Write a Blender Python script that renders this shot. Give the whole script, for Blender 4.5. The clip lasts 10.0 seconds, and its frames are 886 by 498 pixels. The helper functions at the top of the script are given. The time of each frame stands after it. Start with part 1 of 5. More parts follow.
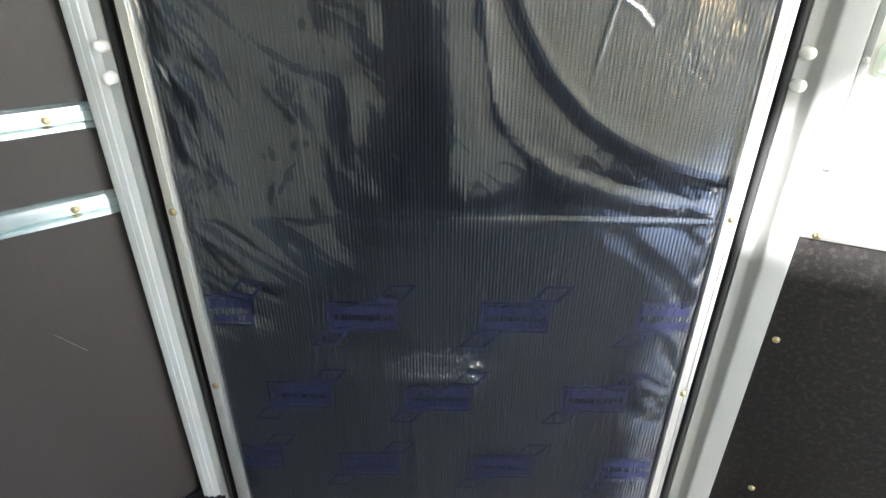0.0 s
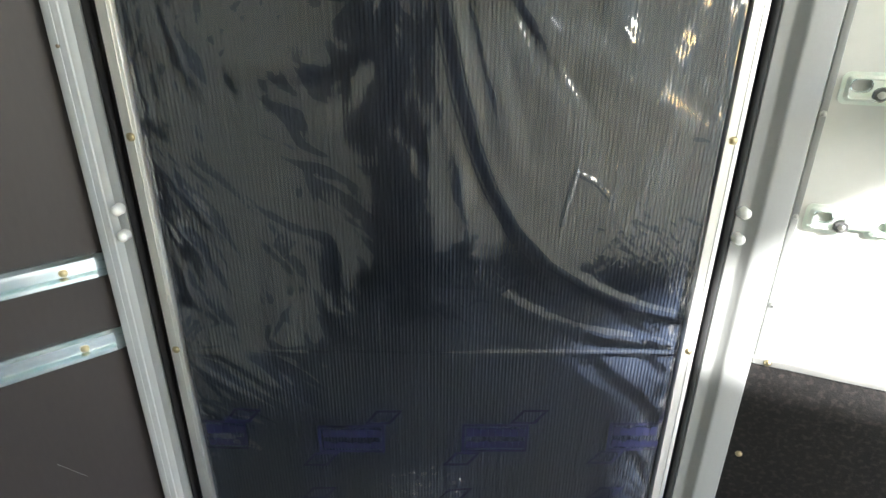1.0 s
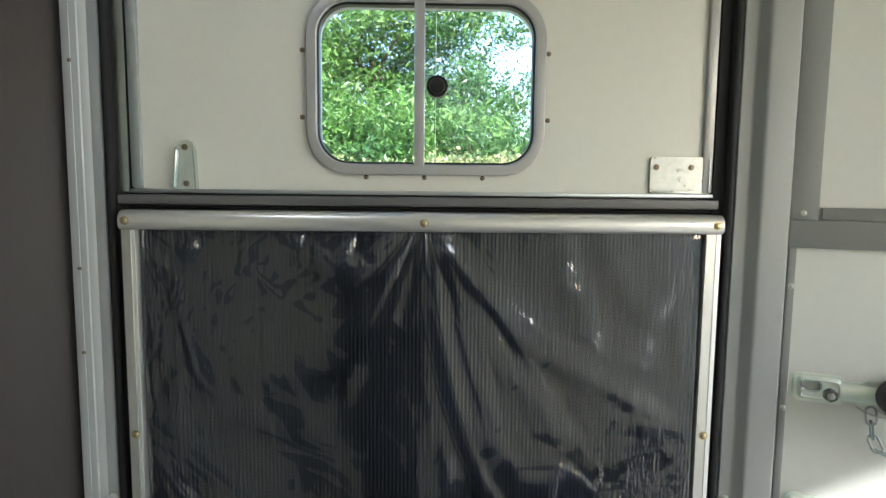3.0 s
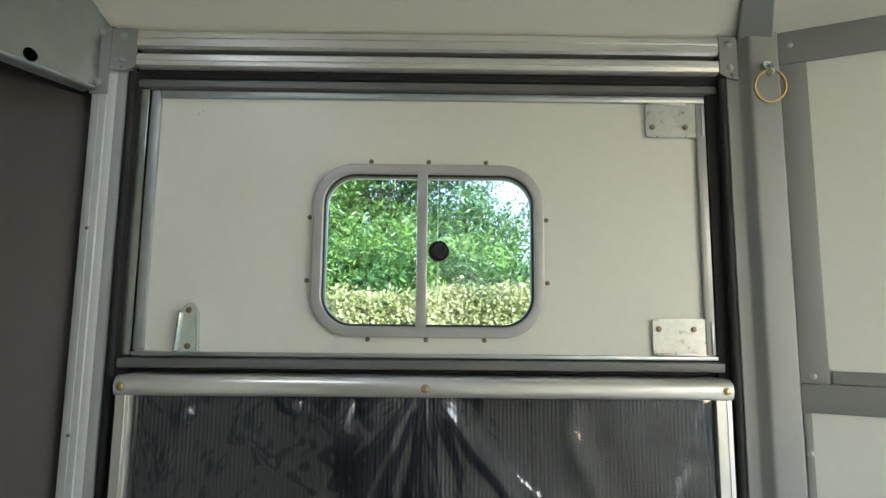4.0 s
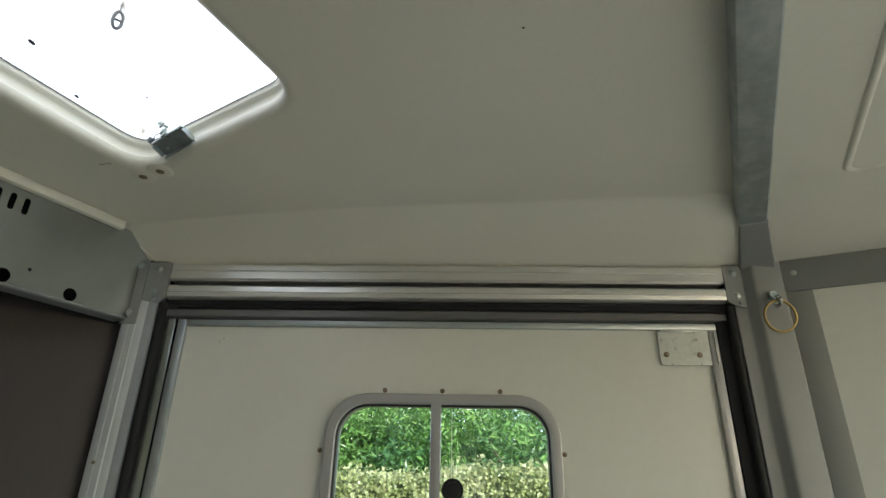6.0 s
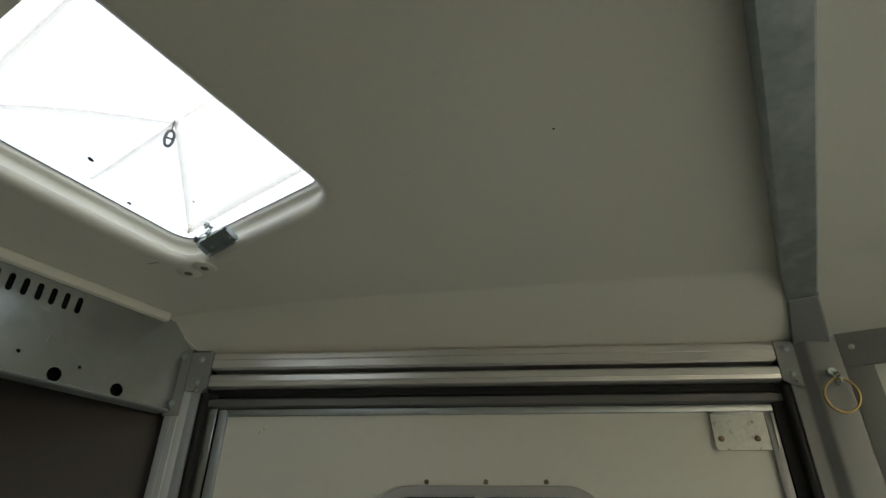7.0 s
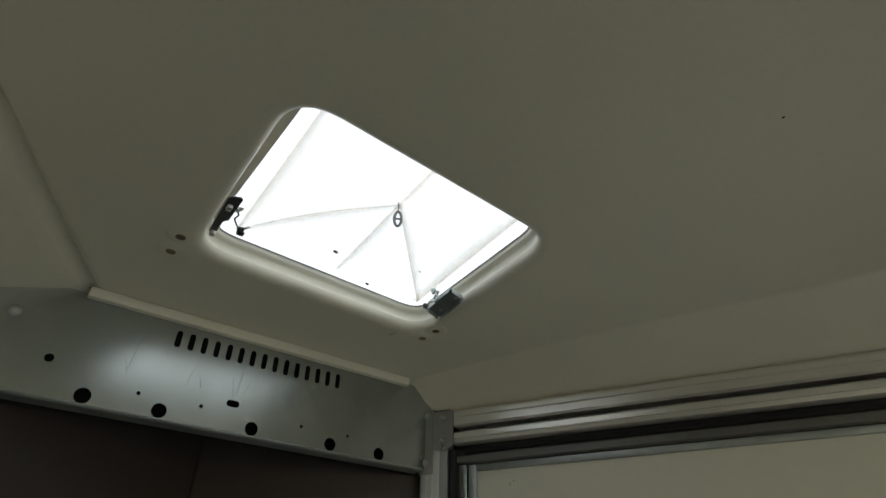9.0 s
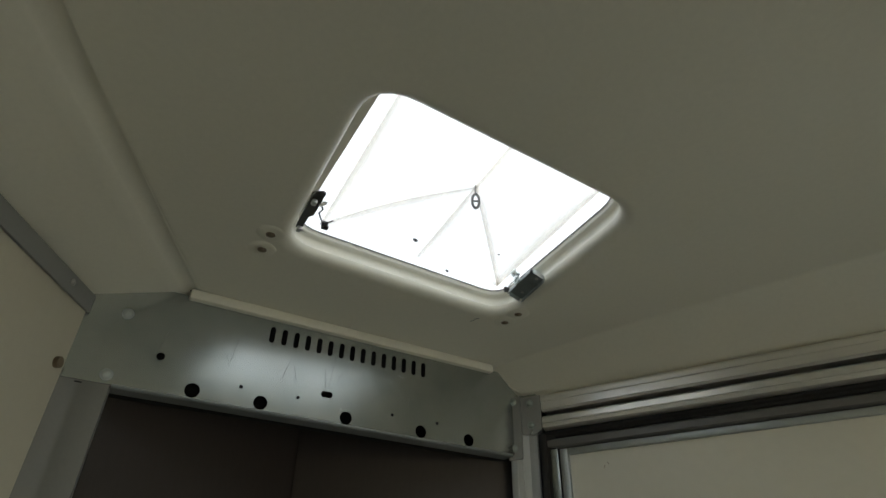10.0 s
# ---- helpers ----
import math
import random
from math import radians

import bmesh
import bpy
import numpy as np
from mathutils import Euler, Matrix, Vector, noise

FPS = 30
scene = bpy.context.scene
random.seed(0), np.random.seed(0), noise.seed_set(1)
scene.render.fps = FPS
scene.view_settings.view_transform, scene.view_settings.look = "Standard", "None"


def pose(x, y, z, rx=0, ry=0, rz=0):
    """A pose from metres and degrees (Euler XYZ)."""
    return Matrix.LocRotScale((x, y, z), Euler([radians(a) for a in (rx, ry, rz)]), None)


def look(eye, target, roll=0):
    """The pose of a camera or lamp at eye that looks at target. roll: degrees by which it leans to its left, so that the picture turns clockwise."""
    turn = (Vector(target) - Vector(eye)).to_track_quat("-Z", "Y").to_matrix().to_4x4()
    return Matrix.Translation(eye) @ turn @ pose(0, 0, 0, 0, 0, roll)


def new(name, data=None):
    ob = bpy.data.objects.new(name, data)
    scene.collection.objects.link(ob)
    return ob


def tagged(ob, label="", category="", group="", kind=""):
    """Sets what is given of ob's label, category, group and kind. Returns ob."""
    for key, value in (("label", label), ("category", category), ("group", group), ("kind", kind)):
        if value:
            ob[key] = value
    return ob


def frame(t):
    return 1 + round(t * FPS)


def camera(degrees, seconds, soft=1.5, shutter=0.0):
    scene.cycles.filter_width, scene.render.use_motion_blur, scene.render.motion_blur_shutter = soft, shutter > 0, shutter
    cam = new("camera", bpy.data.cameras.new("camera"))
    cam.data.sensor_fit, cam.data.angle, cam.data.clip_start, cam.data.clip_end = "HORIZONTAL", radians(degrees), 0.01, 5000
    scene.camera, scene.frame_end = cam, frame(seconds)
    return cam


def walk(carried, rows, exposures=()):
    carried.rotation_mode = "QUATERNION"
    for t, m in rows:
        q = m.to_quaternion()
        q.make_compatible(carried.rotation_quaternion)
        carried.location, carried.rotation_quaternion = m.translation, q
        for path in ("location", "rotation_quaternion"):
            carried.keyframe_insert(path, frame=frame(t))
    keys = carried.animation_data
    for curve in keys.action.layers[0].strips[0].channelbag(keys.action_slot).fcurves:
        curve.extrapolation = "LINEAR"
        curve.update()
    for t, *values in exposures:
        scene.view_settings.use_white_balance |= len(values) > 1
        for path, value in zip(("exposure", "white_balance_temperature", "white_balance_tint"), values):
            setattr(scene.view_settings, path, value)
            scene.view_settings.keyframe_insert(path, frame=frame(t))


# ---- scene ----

# The front of a horse trailer: a tapered wall with a side ramp and a top door, a nose recess and a roof light.
cam = camera(77.02, 10.0)
PATH = [
    (0, (-0.0009, 0.0556, 1.1865), (-0.0266, 1.8170, 0.2395), 0.419),
    (0.5, (0.0256, 0.0537, 1.2873), (-0.0113, 1.8424, 0.3935), 0.148),
    (1, (0.0084, 0.0404, 1.3718), (0.0235, 1.8791, 0.5851), 0.459),
    (1.5, (0.0020, 0.0152, 1.4281), (0.0418, 1.9072, 0.7812), 0.617),
    (2, (0.0106, 0.0034, 1.4912), (0.0568, 1.9258, 0.9413), 0.613),
    (2.5, (0.0187, 0.0079, 1.5492), (0.0524, 1.9667, 1.1470), 0.607),
    (3, (0.0162, 0.0146, 1.5894), (0.0494, 2.0057, 1.4032), 0.575),
    (4.3, (0.0247, 0.0135, 1.6793), (0.0258, 1.9831, 2.0264), 0.649),
    (4.5, (0.0296, 0.0110, 1.6924), (0.0214, 1.9695, 2.0976), 0.741),
    (5, (0.0313, 0.0012, 1.7310), (0.0148, 1.9248, 2.2782), 0.811),
    (5.5, (0.0285, -0.0105, 1.7583), (-0.0048, 1.8725, 2.4316), 0.970),
    (6.8, (0.0328, -0.0416, 1.8096), (-0.1096, 1.7160, 2.7533), 0.873),
    (7, (0.0251, -0.0441, 1.8166), (-0.1514, 1.6918, 2.7941), 0.812),
    (7.5, (0.0220, -0.0499, 1.8175), (-0.3064, 1.6138, 2.8778), 0.919),
    (8, (0.0079, -0.0519, 1.8104), (-0.4678, 1.5481, 2.9121), 0.895),
    (8.5, (-0.0140, -0.0487, 1.8010), (-0.6260, 1.4932, 2.9181), 0.817),
    (9, (-0.0295, -0.0682, 1.8070), (-0.7842, 1.4154, 2.9158), 0.864),
    (9.5, (-0.0404, -0.0775, 1.8018), (-0.9145, 1.3482, 2.8987), 1.220),
    (10, (-0.0542, -0.0703, 1.7864), (-1.0082, 1.3005, 2.8867), 1.171),
]
EXPOSURES = [(0, 3.59, 6200, 9), (0.5, 3.30, 6200, 9), (1, 3.09, 6200, 9), (2.5, 2.37, 6150, 9), (3.5, 2.22, 6050, 9), (4.5, 2.12, 6050, 8), (5.5, 1.80, 6250, 7), (7, 0.95, 6500, 6), (7.5, 0.70, 6600, 5), (8.5, 0.68, 6650, 5), (10, 0.86, 6700, 5)]
walk(cam, [(t, look(eye, target, roll)) for t, eye, target, roll in PATH], EXPOSURES)

# ---- light ----
SUN_AZIMUTH, SUN_ELEVATION = 300.0, 29.8   # degrees; where the sun stands, counted from +x towards +y
world = bpy.data.worlds.new("sky")
scene.world = world
world.use_nodes = True
wn = world.node_tree.nodes
sky = wn.new("ShaderNodeTexSky")
sky.sky_type = "NISHITA"
sky.sun_disc = False
sky.sun_elevation = radians(SUN_ELEVATION)
sky.sun_rotation = radians(90 - SUN_AZIMUTH)
wn["Background"].inputs["Strength"].default_value = 0.15
world.node_tree.links.new(sky.outputs["Color"], wn["Background"].inputs["Color"])
sun_data = bpy.data.lights.new("sun", "SUN")
sun_data.energy, sun_data.angle, sun_data.color = 3.2, radians(2.0), (1.0, 0.96, 0.9)
sun = new("sun", sun_data)
to_sun = Vector((math.cos(radians(SUN_AZIMUTH)) * math.cos(radians(SUN_ELEVATION)), math.sin(radians(SUN_AZIMUTH)) * math.cos(radians(SUN_ELEVATION)), math.sin(radians(SUN_ELEVATION))))
sun.matrix_world = look(to_sun * 10, (0, 0, 0))


# ---- materials ----
def surface(name, base, rough=0.5, metal=0.0, vary=0.12, scale=6.0, fine=90.0, bump=0.1, stretch=(1, 1, 1), second=None, amount=0.5, coat=0.0, low=0.42, high=0.62, rough_vary=0.15):
    """A principled surface whose colour, gloss and relief vary at two scales; second: a colour for stains and wear."""
    m = bpy.data.materials.new(name)
    m.use_nodes = True
    t = m.node_tree
    n, link = t.nodes, t.links.new
    b = n["Principled BSDF"]
    at = n.new("ShaderNodeTexCoord")
    mp = n.new("ShaderNodeMapping")
    mp.inputs["Scale"].default_value = stretch
    link(at.outputs["Object"], mp.inputs["Vector"])
    big, small = n.new("ShaderNodeTexNoise"), n.new("ShaderNodeTexNoise")
    for tex, s, d in ((big, scale, 4.0), (small, fine, 3.0)):
        tex.inputs["Scale"].default_value, tex.inputs["Detail"].default_value = s, d
        link(mp.outputs["Vector"], tex.inputs["Vector"])
    info = n.new("ShaderNodeObjectInfo")
    mixed = n.new("ShaderNodeMath")
    mixed.operation = "MULTIPLY_ADD"
    link(small.outputs["Fac"], mixed.inputs[0])
    mixed.inputs[1].default_value = 0.5
    half = n.new("ShaderNodeMath")
    half.operation = "MULTIPLY"
    half.inputs[1].default_value = 0.5
    link(big.outputs["Fac"], half.inputs[0])
    link(half.outputs[0], mixed.inputs[2])
    ramp = n.new("ShaderNodeValToRGB")
    ramp.color_ramp.elements[0].position, ramp.color_ramp.elements[1].position = 0.3, 0.7
    ramp.color_ramp.elements[0].color = (*[c * (1 - vary) for c in base], 1)
    ramp.color_ramp.elements[1].color = (*[min(1, c * (1 + vary)) for c in base], 1)
    link(mixed.outputs[0], ramp.inputs["Fac"])
    colour = ramp.outputs["Color"]
    if second:
        stain = n.new("ShaderNodeTexNoise")
        stain.inputs["Scale"].default_value, stain.inputs["Detail"].default_value = scale * 2.3, 8.0
        link(mp.outputs["Vector"], stain.inputs["Vector"])
        edge = n.new("ShaderNodeMapRange")
        edge.inputs["From Min"].default_value, edge.inputs["From Max"].default_value = low, high
        edge.inputs["To Max"].default_value = amount
        link(stain.outputs["Fac"], edge.inputs["Value"])
        mix = n.new("ShaderNodeMix")
        mix.data_type = "RGBA"
        mix.inputs["B"].default_value = (*second, 1)
        mix.inputs[7].default_value = (*second, 1)
        link(edge.outputs["Result"], mix.inputs["Factor"])
        link(colour, mix.inputs[6])
        colour = mix.outputs[2]
    link(colour, b.inputs["Base Color"])
    gloss = n.new("ShaderNodeMapRange")
    gloss.inputs["To Min"].default_value = max(0.02, rough * (1 - rough_vary * 2))
    gloss.inputs["To Max"].default_value = min(1, rough * (1 + rough_vary * 2))
    link(mixed.outputs[0], gloss.inputs["Value"])
    link(gloss.outputs["Result"], b.inputs["Roughness"])
    b.inputs["Metallic"].default_value = metal
    b.inputs["Coat Weight"].default_value = coat
    if bump:
        relief = n.new("ShaderNodeBump")
        relief.inputs["Strength"].default_value, relief.inputs["Distance"].default_value = bump, 0.002
        link(mixed.outputs[0], relief.inputs["Height"])
        link(relief.outputs["Normal"], b.inputs["Normal"])
    return m


GRP = surface("cream_gelcoat", (0.722, 0.702, 0.605), 0.42, vary=0.035, scale=2.2, fine=140, bump=0.06)
PANEL = surface("white_panel", (0.636, 0.636, 0.575), 0.34, vary=0.03, scale=1.6, fine=60, bump=0.03, second=(0.55, 0.54, 0.475), amount=0.25, low=0.55, high=0.75)
WALL_WHITE = surface("white_gloss_wall_board", (0.685, 0.695, 0.65), 0.34, vary=0.03, scale=1.6, fine=60, bump=0.03, second=(0.65, 0.65, 0.58), amount=0.25, low=0.55, high=0.75)
PLY = surface("brown_phenolic_ply", (0.034, 0.028, 0.0262), 0.48, vary=0.14, scale=3.0, fine=120, bump=0.05, stretch=(1, 1, 0.25), second=(0.044, 0.0375, 0.035), amount=0.35, low=0.52, high=0.8)
ALU = surface("brushed_aluminium", (0.76, 0.75, 0.72), 0.34, 0.88, vary=0.06, scale=4, fine=160, bump=0.05, stretch=(1, 1, 0.06))
ALU_ALONG = surface("brushed_aluminium_rail", (0.74, 0.73, 0.70), 0.30, 0.78, vary=0.06, scale=4, fine=160, bump=0.05, stretch=(0.06, 1, 1))
POST = surface("mill_finish_aluminium_post", (0.52, 0.545, 0.545), 0.5, 0.25, vary=0.07, scale=5, fine=140, bump=0.05, stretch=(1, 1, 0.05), second=(0.56, 0.575, 0.575), amount=0.4)
GREY = surface("grey_painted_steel", (0.262, 0.269, 0.262), 0.45, 0.0, vary=0.04, scale=3, fine=200, bump=0.06)
GALV = surface("galvanised_steel", (0.42, 0.45, 0.45), 0.42, 0.75, vary=0.12, scale=9, fine=45, bump=0.10, second=(0.38, 0.42, 0.42), amount=0.5, low=0.45, high=0.6)
SHEET = surface("smooth_galvanised_sheet", (0.345, 0.368, 0.355), 0.23, 0.92, vary=0.10, scale=4, fine=60, bump=0.03, second=(0.27, 0.305, 0.295), amount=0.5, rough_vary=0.25)
CREAM = surface("cream_wall_board", (0.60, 0.57, 0.47), 0.5, vary=0.04, scale=2, fine=80, bump=0.04)
DARK_GREY = surface("dark_grey_painted_steel", (0.16, 0.163, 0.157), 0.45, vary=0.05, scale=3, fine=200, bump=0.06)
WORN = surface("worn_galvanised_plate", (0.46, 0.48, 0.46), 0.34, 0.7, vary=0.12, scale=30, fine=120, bump=0.08, second=(0.16, 0.16, 0.14), amount=0.8, low=0.60, high=0.70)
CATCH = surface("pale_zinc_passivated", (0.82, 0.87, 0.80), 0.32, 0.45, vary=0.06, scale=20, fine=90, bump=0.04, second=(0.62, 0.78, 0.68), amount=0.5)
WEATHERED = surface("weathered_galvanised_bar", (0.34, 0.385, 0.38), 0.42, 0.7, vary=0.2, scale=12, fine=70, bump=0.12, second=(0.50, 0.53, 0.53), amount=0.65, low=0.48, high=0.66)
DULL_CREAM = surface("dull_cream_board", (0.50, 0.475, 0.385), 0.5, vary=0.04, scale=2, fine=80, bump=0.04)
DARK_TRIM = surface("dark_grey_trim", (0.13, 0.13, 0.128), 0.42, 0.2, vary=0.06, scale=6, fine=150, bump=0.03)
ZINC = surface("zinc_plated_steel", (0.71, 0.77, 0.76), 0.19, 0.9, vary=0.08, scale=14, fine=80, bump=0.05, second=(0.46, 0.64, 0.65), amount=0.45)
BRASS = surface("yellow_passivated_screw", (0.50, 0.42, 0.25), 0.34, 1.0, vary=0.2, scale=200, fine=900, bump=0.0)
OLD_BRASS = surface("dull_brass", (0.36, 0.27, 0.12), 0.36, 1.0, vary=0.2, scale=60, fine=400, bump=0.0)
STEEL = surface("steel_screw", (0.55, 0.55, 0.53), 0.32, 1.0, vary=0.15, scale=200, fine=900, bump=0.0)
RUST = surface("tarnished_bolt", (0.21, 0.165, 0.115), 0.5, 0.8, vary=0.3, scale=150, fine=900, bump=0.1)
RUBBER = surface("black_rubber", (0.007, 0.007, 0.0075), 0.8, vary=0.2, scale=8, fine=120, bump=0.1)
MATTING = surface("ribbed_rubber_mat", (0.068, 0.079, 0.101), 0.72, vary=0.15, scale=5, fine=150, bump=0.08)
KICK = surface("black_grained_kick_board", (0.009, 0.008, 0.008), 0.62, vary=0.6, scale=38, fine=260, bump=0.7, second=(0.034, 0.027, 0.025), amount=0.75, low=0.50, high=0.66)
CAP = surface("white_plastic_cap", (0.78, 0.78, 0.74), 0.35, vary=0.04, scale=40, fine=300, bump=0.02)
FRAME = surface("grey_window_frame", (0.40, 0.40, 0.39), 0.38, 0.3, vary=0.04, scale=10, fine=200, bump=0.03)
GRIP = surface("dark_rubber_grip", (0.035, 0.034, 0.036), 0.55, vary=0.12, scale=20, fine=220, bump=0.08)
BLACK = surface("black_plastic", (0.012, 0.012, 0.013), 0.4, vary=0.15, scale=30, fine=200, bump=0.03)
INK = surface("blue_print", (0.006, 0.008, 0.038), 0.45, vary=0.25, scale=30, fine=200, bump=0.0)
FLOOR = surface("worn_rubber_flooring", (0.145, 0.143, 0.14), 0.6, vary=0.25, scale=8, fine=160, bump=0.3, second=(0.20, 0.197, 0.19), amount=0.5)
GROUND = surface("pale_gravel_ground", (0.44, 0.41, 0.32), 0.9, vary=0.3, scale=2, fine=40, bump=0.6)

for matt in (PLY, KICK):
    matt.node_tree.nodes["Principled BSDF"].inputs["Specular IOR Level"].default_value = 0.36


def leaf_material(name, colours, shine=0.35):
    m = bpy.data.materials.new(name)
    m.use_nodes = True
    t = m.node_tree
    n, link = t.nodes, t.links.new
    b = n["Principled BSDF"]
    geo = n.new("ShaderNodeNewGeometry")
    ramp = n.new("ShaderNodeValToRGB")
    e = ramp.color_ramp.elements
    while len(e) < len(colours):
        e.new(0.5)
    for i, c in enumerate(colours):
        e[i].position, e[i].color = i / (len(colours) - 1), (*c, 1)
    at = n.new("ShaderNodeTexCoord")
    drift = n.new("ShaderNodeTexNoise")
    drift.inputs["Scale"].default_value, drift.inputs["Detail"].default_value = 4.5, 3.0
    link(at.outputs["Object"], drift.inputs["Vector"])
    spread = n.new("ShaderNodeMapRange")
    spread.inputs["From Min"].default_value, spread.inputs["From Max"].default_value = 0.32, 0.68
    link(drift.outputs["Fac"], spread.inputs["Value"])
    both = n.new("ShaderNodeMix")
    both.inputs["Factor"].default_value = 0.66
    link(geo.outputs["Random Per Island"], both.inputs["A"])
    link(spread.outputs["Result"], both.inputs["B"])
    link(both.outputs["Result"], ramp.inputs["Fac"])
    link(ramp.outputs["Color"], b.inputs["Base Color"])
    b.inputs["Roughness"].default_value = shine
    glow = n.new("ShaderNodeBsdfTranslucent")
    link(ramp.outputs["Color"], glow.inputs["Color"])
    mix = n.new("ShaderNodeMixShader")
    mix.inputs["Fac"].default_value = 0.28
    link(b.outputs[0], mix.inputs[1])
    link(glow.outputs[0], mix.inputs[2])
    link(mix.outputs[0], n["Material Output"].inputs["Surface"])
    return m


def clear(name, tint, clear_share, rough, ior=1.45):
    """Thin clear sheet: what lies behind shows through, the gloss grows at grazing angles."""
    m = bpy.data.materials.new(name)
    m.use_nodes = True
    t = m.node_tree
    n, link = t.nodes, t.links.new
    through_it = n.new("ShaderNodeBsdfTransparent")
    through_it.inputs["Color"].default_value = (*tint, 1)
    gloss = n.new("ShaderNodeBsdfGlossy")
    gloss.inputs["Roughness"].default_value = rough
    fres = n.new("ShaderNodeFresnel")
    fres.inputs["IOR"].default_value = ior
    add = n.new("ShaderNodeMath")
    add.operation = "ADD"
    add.use_clamp = True
    add.inputs[1].default_value = 1 - clear_share
    link(fres.outputs[0], add.inputs[0])
    mix = n.new("ShaderNodeMixShader")
    link(add.outputs[0], mix.inputs["Fac"])
    link(through_it.outputs[0], mix.inputs[1])
    link(gloss.outputs[0], mix.inputs[2])
    link(mix.outputs[0], n["Material Output"].inputs["Surface"])
    return m


GLASS = clear("window_glass", (0.97, 0.99, 0.98), 0.98, 0.02)
gn, glink = GLASS.node_tree.nodes, GLASS.node_tree.links.new
gco = gn.new("ShaderNodeTexCoord")
gnoise = gn.new("ShaderNodeTexNoise")
gnoise.inputs["Scale"].default_value, gnoise.inputs["Detail"].default_value = 9.0, 5.0
glink(gco.outputs["Object"], gnoise.inputs["Vector"])
gmask = gn.new("ShaderNodeMapRange")
gmask.inputs["From Min"].default_value, gmask.inputs["From Max"].default_value, gmask.inputs["To Max"].default_value = 0.52, 0.74, 0.09
glink(gnoise.outputs["Fac"], gmask.inputs["Value"])
ggrime = gn.new("ShaderNodeBsdfTranslucent")
ggrime.inputs["Color"].default_value = (0.75, 0.78, 0.74, 1)
gmix = gn.new("ShaderNodeMixShader")
glink(gmask.outputs["Result"], gmix.inputs["Fac"])
glink(gn["Mix Shader"].outputs[0], gmix.inputs[1])
glink(ggrime.outputs[0], gmix.inputs[2])
glink(gmix.outputs[0], gn["Material Output"].inputs["Surface"])
FILM = clear("clear_protective_film", (0.65, 0.695, 0.78), 0.93, 0.05, 1.5)
fn, flink = FILM.node_tree.nodes, FILM.node_tree.links.new
fco = fn.new("ShaderNodeTexCoord")
fpatch = fn.new("ShaderNodeTexNoise")
fpatch.inputs["Scale"].default_value, fpatch.inputs["Detail"].default_value = 160.0, 4.0
flink(fco.outputs["Object"], fpatch.inputs["Vector"])
fbump = fn.new("ShaderNodeBump")
fbump.inputs["Strength"].default_value, fbump.inputs["Distance"].default_value = 0.07, 0.0006
flink(fpatch.outputs["Fac"], fbump.inputs["Height"])
for node in list(fn):
    if node.bl_idname == "ShaderNodeBsdfGlossy":
        flink(fbump.outputs["Normal"], node.inputs["Normal"])

DOME = bpy.data.materials.new("white_translucent_acrylic")
DOME.use_nodes = True
dn = DOME.node_tree.nodes
dtl = dn.new("ShaderNodeBsdfTranslucent")
dtl.inputs["Color"].default_value = (0.97, 0.96, 0.93, 1)
ddf = dn.new("ShaderNodeBsdfDiffuse")
ddf.inputs["Color"].default_value = (0.85, 0.85, 0.83, 1)
dmx = dn.new("ShaderNodeMixShader")
dmx.inputs["Fac"].default_value = 0.12
DOME.node_tree.links.new(dtl.outputs[0], dmx.inputs[1])
DOME.node_tree.links.new(ddf.outputs[0], dmx.inputs[2])
DOME.node_tree.links.new(dmx.outputs[0], dn["Material Output"].inputs["Surface"])


# dimming layers that stand in for the shade along the roof light's folds
RIB = bpy.data.materials.new("rib_shade_acrylic")
RIB.use_nodes = True
rbn = RIB.node_tree.nodes
rtl = rbn.new("ShaderNodeBsdfTranslucent")
rtl.inputs["Color"].default_value = (0.72, 0.68, 0.62, 1)
rtr = rbn.new("ShaderNodeBsdfTransparent")
rmx = rbn.new("ShaderNodeMixShader")
rmx.inputs["Fac"].default_value = 0.26
RIB.node_tree.links.new(rtr.outputs[0], rmx.inputs[1])
RIB.node_tree.links.new(rtl.outputs[0], rmx.inputs[2])
RIB.node_tree.links.new(rmx.outputs[0], rbn["Material Output"].inputs["Surface"])


# ---- building blocks ----
def box(bm, x0, x1, y0, y1, z0, z1, bevel=0.0, segments=2):
    """A block between the given faces, with rounded edges, added to bm."""
    t = bmesh.new()
    bmesh.ops.create_cube(t, size=1.0)
    for v in t.verts:
        v.co = Vector(((x0 + x1) / 2 + v.co.x * (x1 - x0), (y0 + y1) / 2 + v.co.y * (y1 - y0), (z0 + z1) / 2 + v.co.z * (z1 - z0)))
    if bevel:
        bmesh.ops.bevel(t, geom=list(t.edges), offset=bevel, segments=segments, affect="EDGES", profile=0.5)
    join(bm, t)
    return bm


def join(bm, t, m=None):
    if m is not None:
        t.transform(m)
    me = bpy.data.meshes.new("joined")
    t.to_mesh(me)
    bm.from_mesh(me)
    bpy.data.meshes.remove(me)
    t.free()


def rod(bm, a, b, r, sides=14, r2=None):
    """A round bar from a to b."""
    a, b = Vector(a), Vector(b)
    t = bmesh.new()
    bmesh.ops.create_cone(t, cap_ends=True, segments=sides, radius1=r, radius2=r if r2 is None else r2, depth=(b - a).length)
    join(bm, t, Matrix.Translation((a + b) / 2) @ (b - a).to_track_quat("Z", "Y").to_matrix().to_4x4())
    return bm


def ball(bm, c, r, squash=(1, 1, 1), u=16, v=10):
    t = bmesh.new()
    bmesh.ops.create_uvsphere(t, u_segments=u, v_segments=v, radius=r)
    join(bm, t, Matrix.Translation(c) @ Matrix.Diagonal((*squash, 1)))
    return bm


